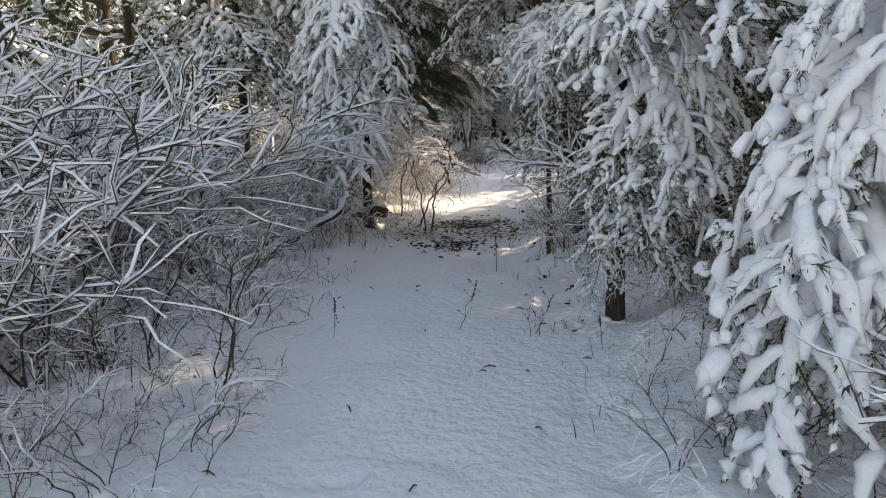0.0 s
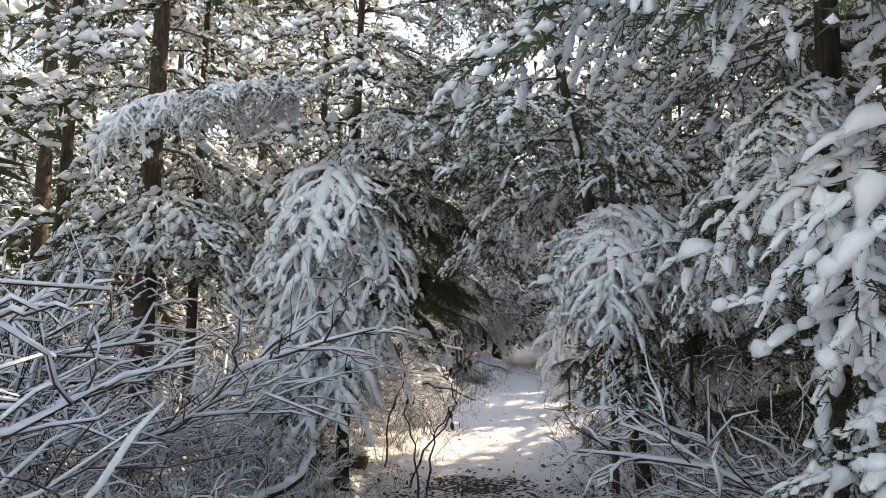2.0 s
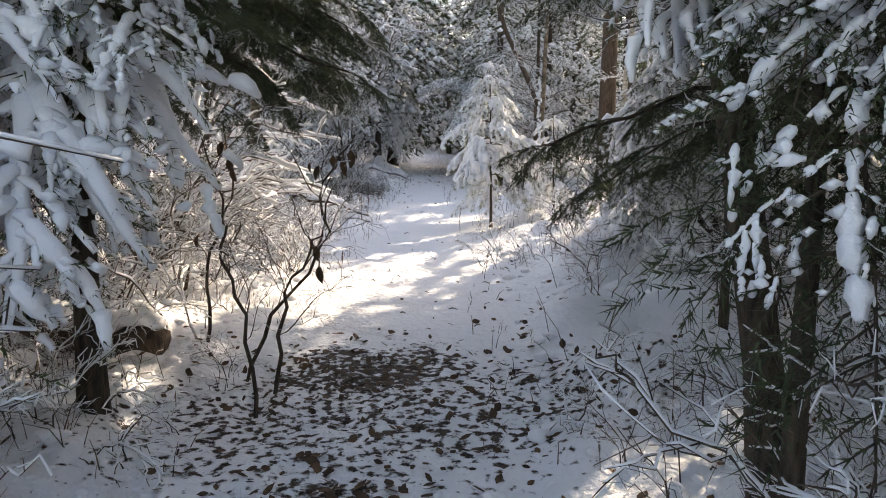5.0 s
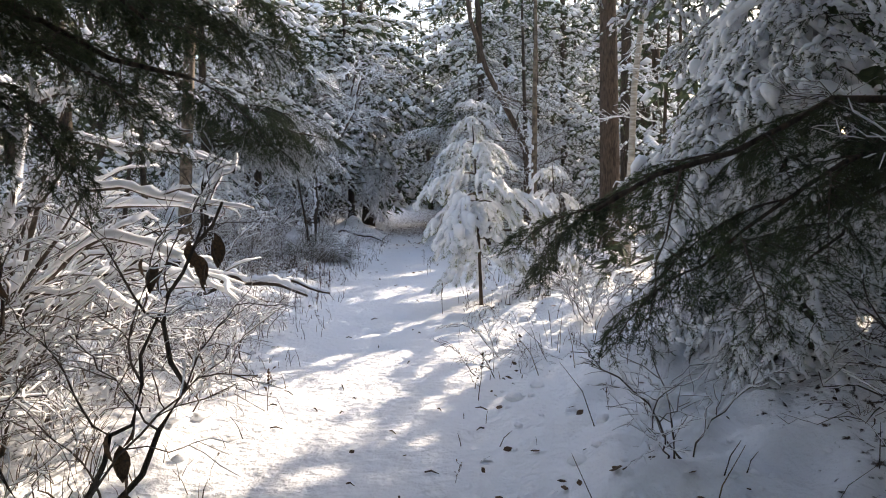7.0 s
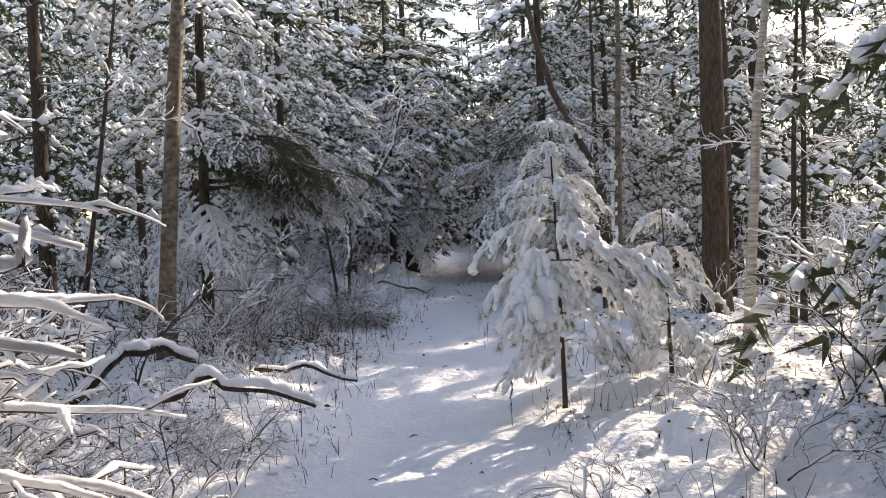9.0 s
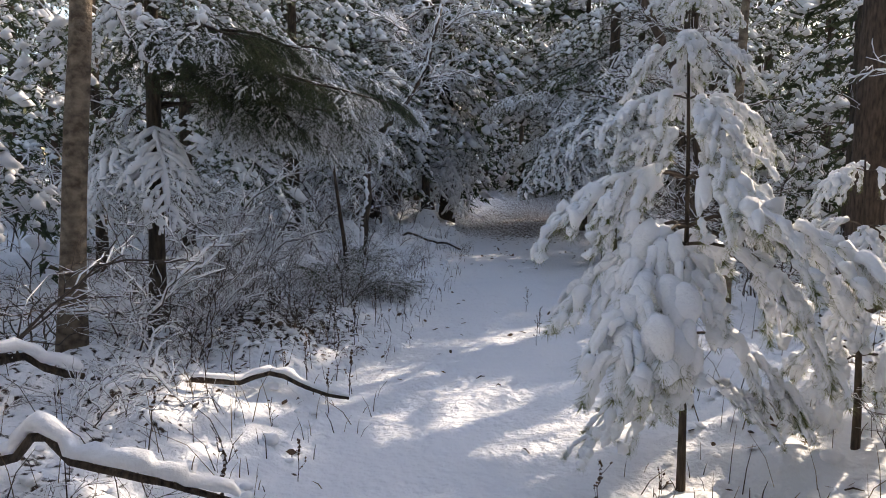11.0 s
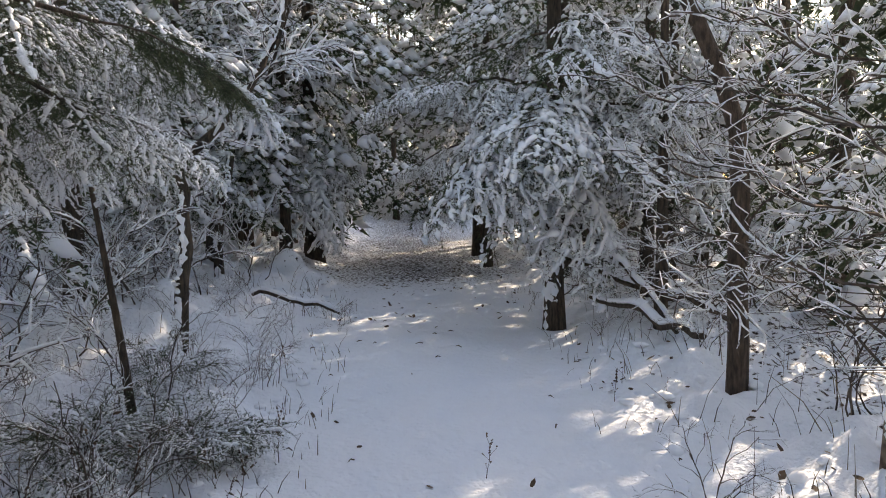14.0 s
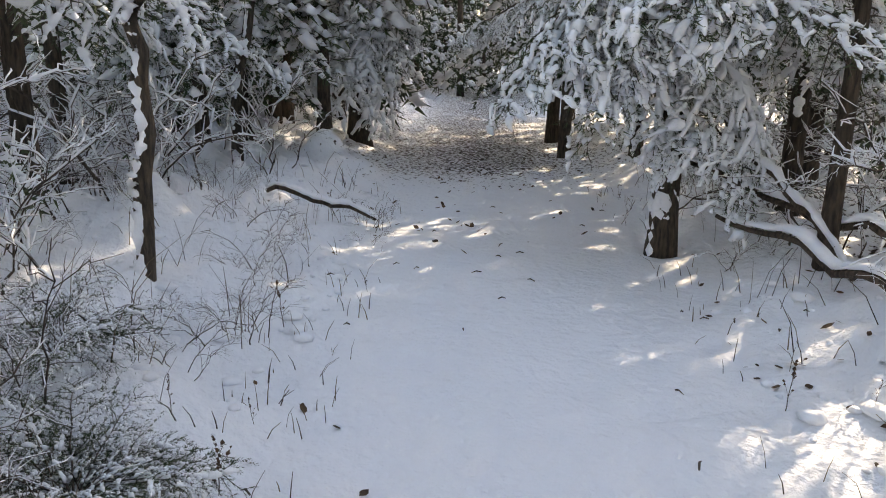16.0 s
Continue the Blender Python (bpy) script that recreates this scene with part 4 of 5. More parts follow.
for i, (h, az, ln) in enumerate([(0.5, 200, 1.0), (0.7, 235, 1.2), (0.9, 170, 0.9), (1.1, 260, 1.3), (1.3, 215, 1.2), (1.5, 185, 1.1), (1.7, 245, 1.4), (1.9, 300, 1.2), (2.1, 205, 1.3), (2.3, 270, 1.3), (1.0, 320, 1.1), (2.0, 160, 1.2), (0.8, 290, 1.2), (1.6, 330, 1.3)]):
    p = at_height(lp, h)
    add_branch(lean, DEAD[i % 3], Matrix.Translation(Vector(p)) @ pose(0, 0, 0, 0, 0, az) @ pose(0, 0, 0, 0, 62, 0) @ Matrix.Scale(ln, 4), "dead_branch", "snow_line")
conifer("cedar_tree", *named(5.6, 24.4), 8, 0.09, 1.5, 20, 1.5, NEAR[:2], 220)
conifer("cedar_tree", *named(4.9, 22.9), 6, 0.06, 1.6, 14, 1.1, NEAR[:2], 221, dead=8)
conifer("hemlock_tree", *named(5.65, 31.5), 10, 0.12, 1.9, 34, 2.9, FAR, 222, dead=4)
conifer("hemlock_tree", *named(6.8, 34.1), 10, 0.12, 1.9, 34, 2.9, FAR, 223, dead=4)
x, y = named(2.12, 30.0)
t13, _ = conifer("hemlock_tree", x, y, 10, 0.16, 1.9, 34, 2.9, FAR, 224, dead=5)
dress(t13, x, y, [((x, y, 2.4), (1.2, 29.2, 0.95), HEAVY[0]), ((x, y, 2.3), (2.75, 29.1, 0.8), HEAVY[1]), ((x, y, 2.5), (1.8, 28.8, 1.15), HEAVY[0]), ((x, y, 2.8), (2.35, 28.7, 1.5), HEAVY[1]), ((x, y, 2.9), (1.3, 28.9, 1.8), NEAR[0]), ((x, y, 3.0), (3.0, 28.9, 1.7), NEAR[2])])
conifer("hemlock_tree", *named(1.6, 29.0), 9, 0.09, 1.9, 28, 2.3, NEAR[:1] + FAR, 225, dead=5)
conifer("hemlock_tree", *named(1.85, 33.9), 10, 0.12, 1.9, 34, 2.9, FAR, 226, dead=5)
for i, (x, y) in enumerate([(0.1, 28.2), (-0.6, 24.6), (0.75, 31.6), (-1.9, 23.4), (5.5, 26.6), (6.0, 28.6), (6.7, 25.7), (5.2, 29.4), (-1.0, 26.6)]):
    conifer("hemlock_tree", *named(x, y), 9.5, 0.09, 1.6 + 0.1 * (i % 3), 24, 2.1, [FAR[0], FAR[2], FAR[1], NEAR[0]], 2400 + i, dead=3, label="hemlock with drooping snowy boughs that close over the path")


def bent_tree(x, y, line, r, seed, label, kinds, n, reach):
    """A leafless trunk that follows a crooked line, with snow caught along it and sprays towards its top."""
    gg = np.random.default_rng(seed)
    ob = thing("bare_tree", x, y, float(ground_z(x, y)) - 0.02, label, "tree", "bare saplings")
    pts = np.array(line, float)
    u = np.linspace(0, len(pts) - 1, 17)
    pts = np.stack([np.interp(u, np.arange(len(pts)), pts[:, i]) for i in range(3)], 1)
    pts[1:-1] += gg.normal(0, 0.012, (15, 3))
    rad = np.linspace(r, r * 0.4, 17)
    geo, white = Geo(), Geo()
    geo.tube(pts, rad, 8, 0, rough=0.1, seed=seed)
    part("trunk", geo.mesh("trunk_mesh", [BARK]), ob)
    for i in range(16):
        d = pts[i + 1] - pts[i]
        flat = math.hypot(d[0], d[1]) / np.linalg.norm(d)
        if gg.uniform() < 0.8:
            white.finger(pts[i:i + 2] + (-rad[i] * 0.55 * (1 - flat), -rad[i] * 0.75 * (1 - flat), rad[i] * 0.7 * flat), rad[i] * gg.uniform(0.6, 0.95), gg, 0, 6)
    part("snow_plaster", white.mesh("plaster_mesh", [SNOW]), ob)
    for i in range(n):
        p = at_height(pts, pts[-1, 2] * (0.45 + 0.55 * (i + 0.5) / n))
        m = Matrix.Translation(Vector(p)) @ pose(0, 0, 0, 0, 0, gg.uniform(0, 360)) @ pose(0, 0, 0, 0, gg.uniform(25, 60), 0) @ Matrix.Scale(reach * gg.uniform(0.7, 1.2), 4)
        add_branch(ob, kinds[i % len(kinds)], m, "branch", "snow_line")


named(0.6, 27.2)
named(0.53, 23.17)
bent_tree(0.6, 27.2, [(0, 0, -0.2), (0.02, 0, 0.5), (0.06, 0, 1.0), (0.27, 0, 1.93), (0.57, 0.1, 2.6), (0.82, 0.1, 3.1), (1.2, 0.2, 4.4)], 0.075, 227, "leafless tree leaning over the path, lined with snow", SPRAY + SPRAY_HEAVY, 14, 1.3)
bent_tree(0.53, 23.17, [(0, 0, -0.2), (0.03, 0, 0.4), (0.06, 0, 0.75), (0.1, 0, 1.25), (0.05, 0, 1.48), (0.2, 0, 1.72), (0.48, 0, 2.0), (0.72, 0, 2.3), (0.9, 0.05, 2.7), (1.1, 0.1, 3.5)], 0.06, 228, "crooked leafless tree plastered with snow, bent at head height", SPRAY + SPRAY_HEAVY, 16, 1.1)
bare_tree(*named(0.5, 21.15), 2.2, 0.025, 229, (-0.3, 0.1), 7, 0.9, label="thin dark sapling forking at chest height")

# ---- woods on both sides ----
TRUNKS = [trunk_mesh(10, 0.12, (0.2, 0), BARK, 91)[0], trunk_mesh(10, 0.1, (-0.2, 0.2), BARK_BROWN, 92)[0]]


def far_conifer(x, y, seed, size=1.0):
    g = np.random.default_rng(seed)
    ob = thing(str(g.choice(["hemlock_tree", "spruce_tree"])), x, y, float(ground_z(x, y)) - 0.05, "tall snow-covered conifer deep in the woods", "tree", "woods", g.uniform(0, 360), size * g.uniform(0.8, 1.25))
    part("trunk", TRUNKS[int(g.integers(2))], ob)
    part("crown", CROWNS[int(g.integers(4))], ob)


def sun_gap(x, y):
    """The slot through which the sun reaches the clearing by the saplings."""
    dx, dy = x - 1.8, y - 14.8
    along = dx * math.sin(SUN_AZ) + dy * math.cos(SUN_AZ)
    across = abs(dx * math.cos(SUN_AZ) - dy * math.sin(SUN_AZ))
    return 0 < along < 26 and across < 1.6


# conifers added on the sun side to block its rays from the path
for i, (x, y) in enumerate([(5.4, 6.4), (6.2, 8.2), (5.9, 10.2), (7.3, 9.6), (5.6, 4.4), (7.2, 6.3), (7.6, 11.4),  (7.6, 22.4), (8.2, 24.4), (5.9, 14.2), (8.3, 17.0), (5.3, 13.1), (7.2, 15.2), (6.4, 12.6), (6.1, 15.9)]):
    far_conifer(*named(x, y), 380 + i)
g = np.random.default_rng(55)
mid = far = 0
for i in range(3000):
    y = g.uniform(-12, 60)
    side = g.choice([-1, 1])
    off = g.uniform(2.3 if y < 44 else 0, 20)
    x = float(path_x(y)) + side * off
    if sun_gap(x, y) or (side < 0 and 17 < y < 27 and off < 4.8) or (side < 0 and y < 17 and off < 4.5) or (side > 0 and 12 < y < 22 and off < 3.2):
        continue
    close = off < 5.5 and -1 < y < 34
    if close and (mid >= 56 or off < 2.9):
        continue
    if min((x - a) ** 2 + (y - b) ** 2 for a, b in NAMED) < (1.3 if close else 1.7) ** 2:
        continue
    if close:
        mid += 1
        if side < 0 and y < 20 and g.uniform() < 0.6:
            bare_tree(x, y, g.uniform(5, 9), g.uniform(0.03, 0.07), 400 + i, (g.uniform(-0.6, 0.6), g.uniform(-0.3, 0.3)), 12, 1.6)
        else:
            conifer(str(g.choice(["hemlock_tree", "spruce_tree"])), x, y, g.uniform(7, 11), g.uniform(0.07, 0.14), g.uniform(0.9, 1.6), 15, g.uniform(1.4, 1.9), FAR, 400 + i, dead=2)
    elif far < 118:
        far += 1
        far_conifer(x, y, 400 + i)
    else:
        continue
    NAMED.append((x, y))

for i in range(46):
    y = 32.0 + i * 0.7
    if i % 2 and y < 39:
        continue
    x = float(path_x(y)) + (1 if i % 2 else -1) * (float(path_w(y)) + 2.1 + 0.55 * ((i * 7) % 4))
    far_conifer(x, y, 2300 + i)
# tall trees that close the sky behind
g = np.random.default_rng(56)
tall = 0
while tall < 54:
    y = g.uniform(26, 72)
    x = float(path_x(y)) + g.choice([-1, 1]) * g.uniform(4.0 if y < 60 else 0.0, 22)
    if sun_gap(x, y) or (x > float(path_x(y)) and y < 56) or min((x - a) ** 2 + (y - b) ** 2 for a, b in NAMED) < 1.5 ** 2:
        continue
    far_conifer(x, y, 2500 + tall, 1.35)
    NAMED.append((x, y))
    tall += 1

for i, (dx, y) in enumerate([(-2.6, 66), (0.2, 69), (2.8, 67), (-5, 68), (5.2, 70)]):
    far_conifer(float(path_x(y)) + dx, y, 2600 + i, 1.9)

# ---- shrubs and brambles ----
def bramble(x, y, size, i):
    ob = thing("bramble", x, y, float(ground_z(x, y)) - 0.03, "low bramble mat under snow", "shrub", "brambles", i * 77.0, size)
    part("stem", MATS[i % 5][0], ob)
    part("snow_line", MATS[i % 5][1], ob)


g = np.random.default_rng(77)
for i in range(110):
    y = g.uniform(1.5, 27)
    side = -1 if g.uniform() < 0.72 else 1
    off = float(path_w(y)) + g.uniform(0.5, 3.6)
    x = float(path_x(y)) + side * off
    if side < 0 and 20.5 < y < 26 and off < 3.0:
        continue
    size = g.uniform(0.7, 1.5) if off > 2.0 else g.uniform(0.45, 0.8)
    shrub(x, y, size, SPRAY if g.uniform() < 0.7 else SPRAY_THIN, 600 + i, 5)
for i in range(60):
    y = g.uniform(1.5, 27)
    side = -1 if g.uniform() < 0.65 else 1
    x = float(path_x(y)) + side * (float(path_w(y)) + g.uniform(0.15, 2.0))
    bramble(x, y, g.uniform(0.3, 0.6), i)
for i in range(100):
    y = g.uniform(0, 40)
    side = -1 if g.uniform() < 0.6 else 1
    x = float(path_x(y)) + side * (float(path_w(y)) + g.uniform(2.2, 9))
    k = THICKETS[i % 4]
    ob = thing("thicket", x, y, float(ground_z(x, y)) - 0.03, "tangle of bare twigs dusted with snow", "shrub", "thickets", g.uniform(0, 360), g.uniform(1.2, 2.4))
    part("stem", k[0], ob)
    part("snow_line", k[1], ob)
for i in range(14):
    y = g.uniform(21.2, 26.5)
    x = float(path_x(y)) - float(path_w(y)) - g.uniform(0.25, 2.2)
    k = THICKETS[i % 4]
    ob = thing("thicket", x, y, float(ground_z(x, y)) - 0.05, "low tangle of twigs half buried in snow on the bank", "shrub", "thickets", g.uniform(0, 360), g.uniform(0.3, 0.6))
    part("stem", k[0], ob)
    part("snow_line", k[1], ob)
# heavy limbs of bent shrubs that reach towards the path
bent = [(-2.0, 3.9, 2.0, 5, None), (-2.7, 5.2, 2.4, 6, None), (-2.3, 2.6, 1.9, 5, None), (-2.9, 6.9, 2.5, 6, None), (-3.6, 4.4, 2.8, 6, None), (-3.8, 6.2, 2.8, 6, None), (-2.1, 6.1, 1.5, 5, None), (-3.4, 8.2, 2.6, 6, None), (-2.2, 7.6, 1.7, 5, None), (-4.4, 7.4, 3.0, 6, None), (-4.4, 5.2, 3.0, 6, None), (-3.2, 3.2, 2.6, 6, None), (-1.9, 8.6, 1.3, 5, None),
        (-1.25, 12.0, 1.7, 6, 0), (-1.2, 12.8, 1.6, 5, 15), (-1.5, 13.6, 1.6, 5, 0), (-0.9, 14.4, 1.1, 5, 0), (-2.0, 15.5, 1.6, 5, 0), (-2.4, 12.4, 2.2, 6, None), (-2.6, 14.2, 2.2, 6, None)]
for i, (x, y, size, n, face) in enumerate(bent):
    early = y < 11
    shrub(x, y, size, SPRAY_FINE if early else SPRAY_HEAVY + SPRAY_FINE[1:3], 1000 + 7 * i, n + 4 if early else n, "arching shrub whose limbs carry thick ridges of snow", "bent_shrub", "bent shrubs", 0.25, face)
for i in range(34):
    gg = np.random.default_rng(1700 + i)
    y = gg.uniform(2.0, 9.0) if i % 3 else gg.uniform(9, 16)
    x = float(path_x(y)) + (-1 if i % 4 else 1) * (float(path_w(y)) + gg.uniform(0.1, 2.0))
    bramble(x, y, gg.uniform(0.35, 0.65), i)

# dense brush right beside the path
g = np.random.default_rng(78)
for i in range(46):
    y = g.uniform(2.0, 15.5)
    x = float(path_x(y)) - float(path_w(y)) - g.uniform(0.2, 1.9)
    shrub(x, y, g.uniform(0.5, 1.1), SPRAY + SPRAY_THIN[:2], 1300 + i, 5, spread=0.4)
for i in range(18):
    y = g.uniform(4.5, 8.4)
    x = float(path_x(y)) + float(path_w(y)) + g.uniform(0.3, 1.6)
    shrub(x, y, g.uniform(0.5, 1.0), SPRAY_THIN + SPRAY[:2], 1400 + i, 5, spread=0.4)
for i in range(26):
    y = g.uniform(18.0, 21.5)
    x = float(path_x(y)) - float(path_w(y)) - g.uniform(0.3, 2.8)
    shrub(x, y, g.uniform(0.4, 0.9), SPRAY_THIN, 1500 + i, 5, "low leafless bush with brown stems", spread=0.5)

for i in range(30):
    y = g.uniform(1.9, 7.0)
    x = -float(path_w(y)) - g.uniform(0.1, 2.4)
    bramble(x, y, g.uniform(0.5, 0.95), i)
for i in range(10):
    y = g.uniform(2.6, 5.6)
    bramble(float(path_w(y)) + g.uniform(0.3, 1.4), y, g.uniform(0.4, 0.7), i)
for i in range(8):
    y = g.uniform(20.3, 26.0)
    x = float(path_x(y)) - float(path_w(y)) - abs(g.normal(0.1, 0.9))
    bramble(x, y, g.uniform(0.22, 0.5), i)
for i in range(22):
    x, y = g.uniform(-4.2, 0.6), g.uniform(25.2, 30)
    k = THICKETS[i % 4]
    ob = thing("thicket", x, y, float(ground_z(x, y)) - 0.03, "tangle of bare twigs dusted with snow", "shrub", "thickets", g.uniform(0, 360), g.uniform(1.1, 1.8))
    part("stem", k[0], ob)
    part("snow_line", k[1], ob)

# second dead-branched trunk on the conifer side
x, y = named(3.95, 19.3)
snag, sp = bare_tree(x, y, 6, 0.055, 2191, (0.1, 0), 6, 1.2, kinds=DEAD, mat=BIRCH, start=0.45, label="straight grey-brown trunk flecked with snow and dead branches", name="dead_branched_tree")
for i, (h, az, ln) in enumerate([(0.55, 170, 0.9), (0.8, 150, 1.1), (1.1, 130, 1.2), (1.3, 175, 1.0), (1.5, 120, 1.2), (1.75, 155, 1.1), (2.0, 190, 1.0), (2.3, 140, 1.3), (1.0, 220, 0.8), (0.4, 115, 1.0), (1.6, 230, 0.9)]):
    p = at_height(sp, h)
    add_branch(snag, DEAD[i % 3], Matrix.Translation(Vector(p)) @ pose(0, 0, 0, 0, 0, az) @ pose(0, 0, 0, 0, 58, 0) @ Matrix.Scale(ln, 4), "dead_branch", "snow_line")


def laden_limbs(x, y, tips, seed):
    """A shrub pressed down by snow: thick crooked limbs from one root to each tip, under deep ridges of snow."""
    gg = np.random.default_rng(seed)
    base = np.array([x, y, float(ground_z(x, y)) - 0.03])
    ob = thing("bent_shrub", *base, "broken-down shrub whose level limbs carry deep ridges of snow", "shrub", "bent shrubs")
    for i, tip in enumerate(tips):
        end = np.array(tip) - base
        u = np.linspace(0, 1, 9)
        pts = end * u[:, None]
        pts[:, 2] = end[2] * np.minimum(1, u * 1.9) ** 0.8 + 0.12 * np.sin(u * math.pi)
        pts[1:-1] += gg.normal(0, 0.035, (7, 3))
        wood, white = Geo(), Geo()
        wood.tube(pts, np.linspace(0.02, 0.008, 9), 6, 0, rough=0.1, seed=i)
        white.heap(pts[1:], gg.uniform(0.024, 0.036), gg, 0, 8, 1.1, 0.3, 26)
        for j in range(7):
            p = pts[2 + j % 6]
            tw = curve(p, (gg.uniform(0.2, 1.0), gg.normal(0, 0.8), gg.uniform(-0.1, 0.5)), gg.uniform(0.2, 0.5), 0.2, gg, 5, 0.06)
            wood.tube(tw, np.linspace(0.008, 0.003, 5), 4, 0)
            white.heap(tw, gg.uniform(0.012, 0.022), gg, 0, 6, 1.1, 0.3, 14)
        limb_ob = part("limb", wood.mesh("limb_mesh", [TWIG]), ob)
        part("snow_line", white.mesh("limb_snow_mesh", [SNOW]), limb_ob)


laden_limbs(-1.4, 12.6, [(0.3, 12.2, 1.29), (0.22, 12.45, 1.5), (0.1, 12.25, 1.02), (0.2, 12.6, 0.85), (-0.15, 12.15, 1.72), (0.3, 12.95, 0.68), (-0.2, 12.0, 0.8)], 31)
laden_limbs(-1.6, 13.6, [(0.0, 13.3, 1.2), (-0.1, 13.7, 1.6), (0.1, 13.8, 0.75), (-0.3, 13.4, 1.9), (-0.4, 13.2, 0.95)], 32)


def fallen(name, pts, r, label, snow=1.0, mat=None):
    """A fallen log or branch with snow along its back."""
    pts = np.array(pts, float)
    u = np.linspace(0, len(pts) - 1, 13)
    fine = np.stack([np.interp(u, np.arange(len(pts)), pts[:, i]) for i in range(3)], 1)
    fine[:, 2] += ground_z(fine[:, 0], fine[:, 1])
    base = fine[0].copy()
    ob = thing(name, *base, label, "branch", "fallen wood")
    gg = np.random.default_rng(int(abs(base[0] * 100) + base[1] * 10))
    geo = Geo()
    geo.tube(fine - base, np.linspace(r, r * 0.55, 13), 8, 0, rough=0.1, seed=3)
    part("wood", geo.mesh("log_mesh", [mat or BARK]), ob)
    if snow:
        white = Geo()
        snow_on(white, fine - base + np.array([0, 0, r * 0.75]), r * 1.05 * snow, gg, 7, 0, 2)
        part("snow_line", white.mesh("log_snow_mesh", [SNOW]), ob)


fallen("fallen_log", [(-0.78, 10.55, 0.12), (-1.4, 10.75, 0.1), (-2.3, 10.9, 0.08)], 0.085, "short rotten log with a dark sawn end beside the spruce")
fallen("fallen_branch", [(-1.75, 8.1, 0.02), (-1.3, 8.25, 0.25), (-1.05, 8.35, 0.42), (-0.98, 8.5, 0.62)], 0.022, "bent branch carrying a ridge of snow", 1.6)
fallen("fallen_branch", [(-0.15, 17.3, 0.06), (0.35, 17.55, 0.1), (0.75, 17.6, 0.05)], 0.018, "thin fallen branch lined with snow", 1.4)
fallen("fallen_branch", [(-0.6, 16.0, 0.02), (-0.2, 15.7, 0.32), (0.2, 15.5, 0.42), (0.5, 15.6, 0.3)], 0.02, "arched branch wrapped in snow", 2.0)
fallen("fallen_branch", [(-1.3, 16.2, 0.05), (-0.9, 16.4, 0.25), (-0.5, 16.7, 0.3)], 0.03, "broken limb under thick snow", 1.6)
fallen("fallen_pole", [(5.35, 22.3, 0.08), (4.95, 23.0, 0.3), (4.45, 24.3, 0.75)], 0.03, "fallen pole propped against the cedar", 1.2, BARK_BROWN)
fallen("fallen_pole", [(4.9, 22.6, 0.05), (4.8, 23.1, 0.4), (4.6, 23.7, 0.95)], 0.025, "leaning dead pole beside the cedar", 1.2, BARK_BROWN)
fallen("fallen_pole", [(4.7, 21.9, 0.05), (4.65, 22.6, 0.2), (4.5, 23.6, 0.35)], 0.03, "grey pole lying among twigs", 1.3, BARK_BROWN)
fallen("fallen_branch", [(1.1, 25.3, 0.12), (1.6, 25.1, 0.2), (2.05, 24.9, 0.12)], 0.022, "fallen branch bridging the low snow", 1.4)


# young beech that keeps its curled brown leaves
def leaf_mesh(seed):
    gg = np.random.default_rng(seed)
    geo = Geo()
    u = np.linspace(0, 1, 6)
    half = 0.24 * np.sin(u * math.pi) ** 0.8 + 0.01
    bend = -0.5 * u ** 2
    v, f = [], []
    for i in range(6):
        v += [(u[i], -half[i], bend[i] + 0.28 * half[i]), (u[i], 0, bend[i]), (u[i], half[i], bend[i] + 0.34 * half[i])]
    for i in range(5):
        k = 3 * i
        f += [(k, k + 3, k + 4, k + 1), (k + 1, k + 4, k + 5, k + 2)]
    geo.add(v, f, 0)
    return geo.mesh("leaf_mesh", [LEAF])


LEAVES = [leaf_mesh(i) for i in range(2)]
g = np.random.default_rng(79)


def beech(x, y, line, r, seed, n, clusters):
    """A crooked young beech stem with forking twigs and curled leaves that hang in clusters."""
    gg = np.random.default_rng(seed)
    base = np.array([x, y, float(ground_z(x, y)) - 0.03])
    ob = thing("beech_sapling", *base, "crooked young beech keeping a few curled dead leaves", "tree", "young beeches")
    pts = np.array([(x, y, base[2])] + list(line), float) - base
    u = np.linspace(0, len(pts) - 1, 15)
    pts = np.stack([np.interp(u, np.arange(len(pts)), pts[:, i]) for i in range(3)], 1)
    pts[1:] += gg.normal(0, 0.012, (14, 3))
    geo = Geo()
    geo.tube(pts, np.linspace(r, r * 0.35, 15), 6, 0, rough=0.1, seed=seed)
    part("trunk", geo.mesh("trunk_mesh", [BARK]), ob)
    for i in range(n):
        p = pts[int(3 + 11 * i / n)]
        m = Matrix.Translation(Vector(p)) @ pose(0, 0, 0, gg.uniform(-20, 20), gg.uniform(0, 45), i * 137.5) @ Matrix.Scale(gg.uniform(0.35, 0.7), 4)
        add_branch(ob, SPRAY_THIN[i % 4], m, "limb", "snow_line")
    for c in clusters:
        for i in range(5):
            p = np.array(c) - base + gg.normal(0, 0.045, 3)
            part("leaf", LEAVES[i % 2], ob, Matrix.Translation(Vector(p)) @ pose(0, 0, 0, gg.uniform(-40, 40), gg.uniform(55, 100), gg.uniform(0, 360)) @ Matrix.Scale(gg.uniform(0.06, 0.095), 4))


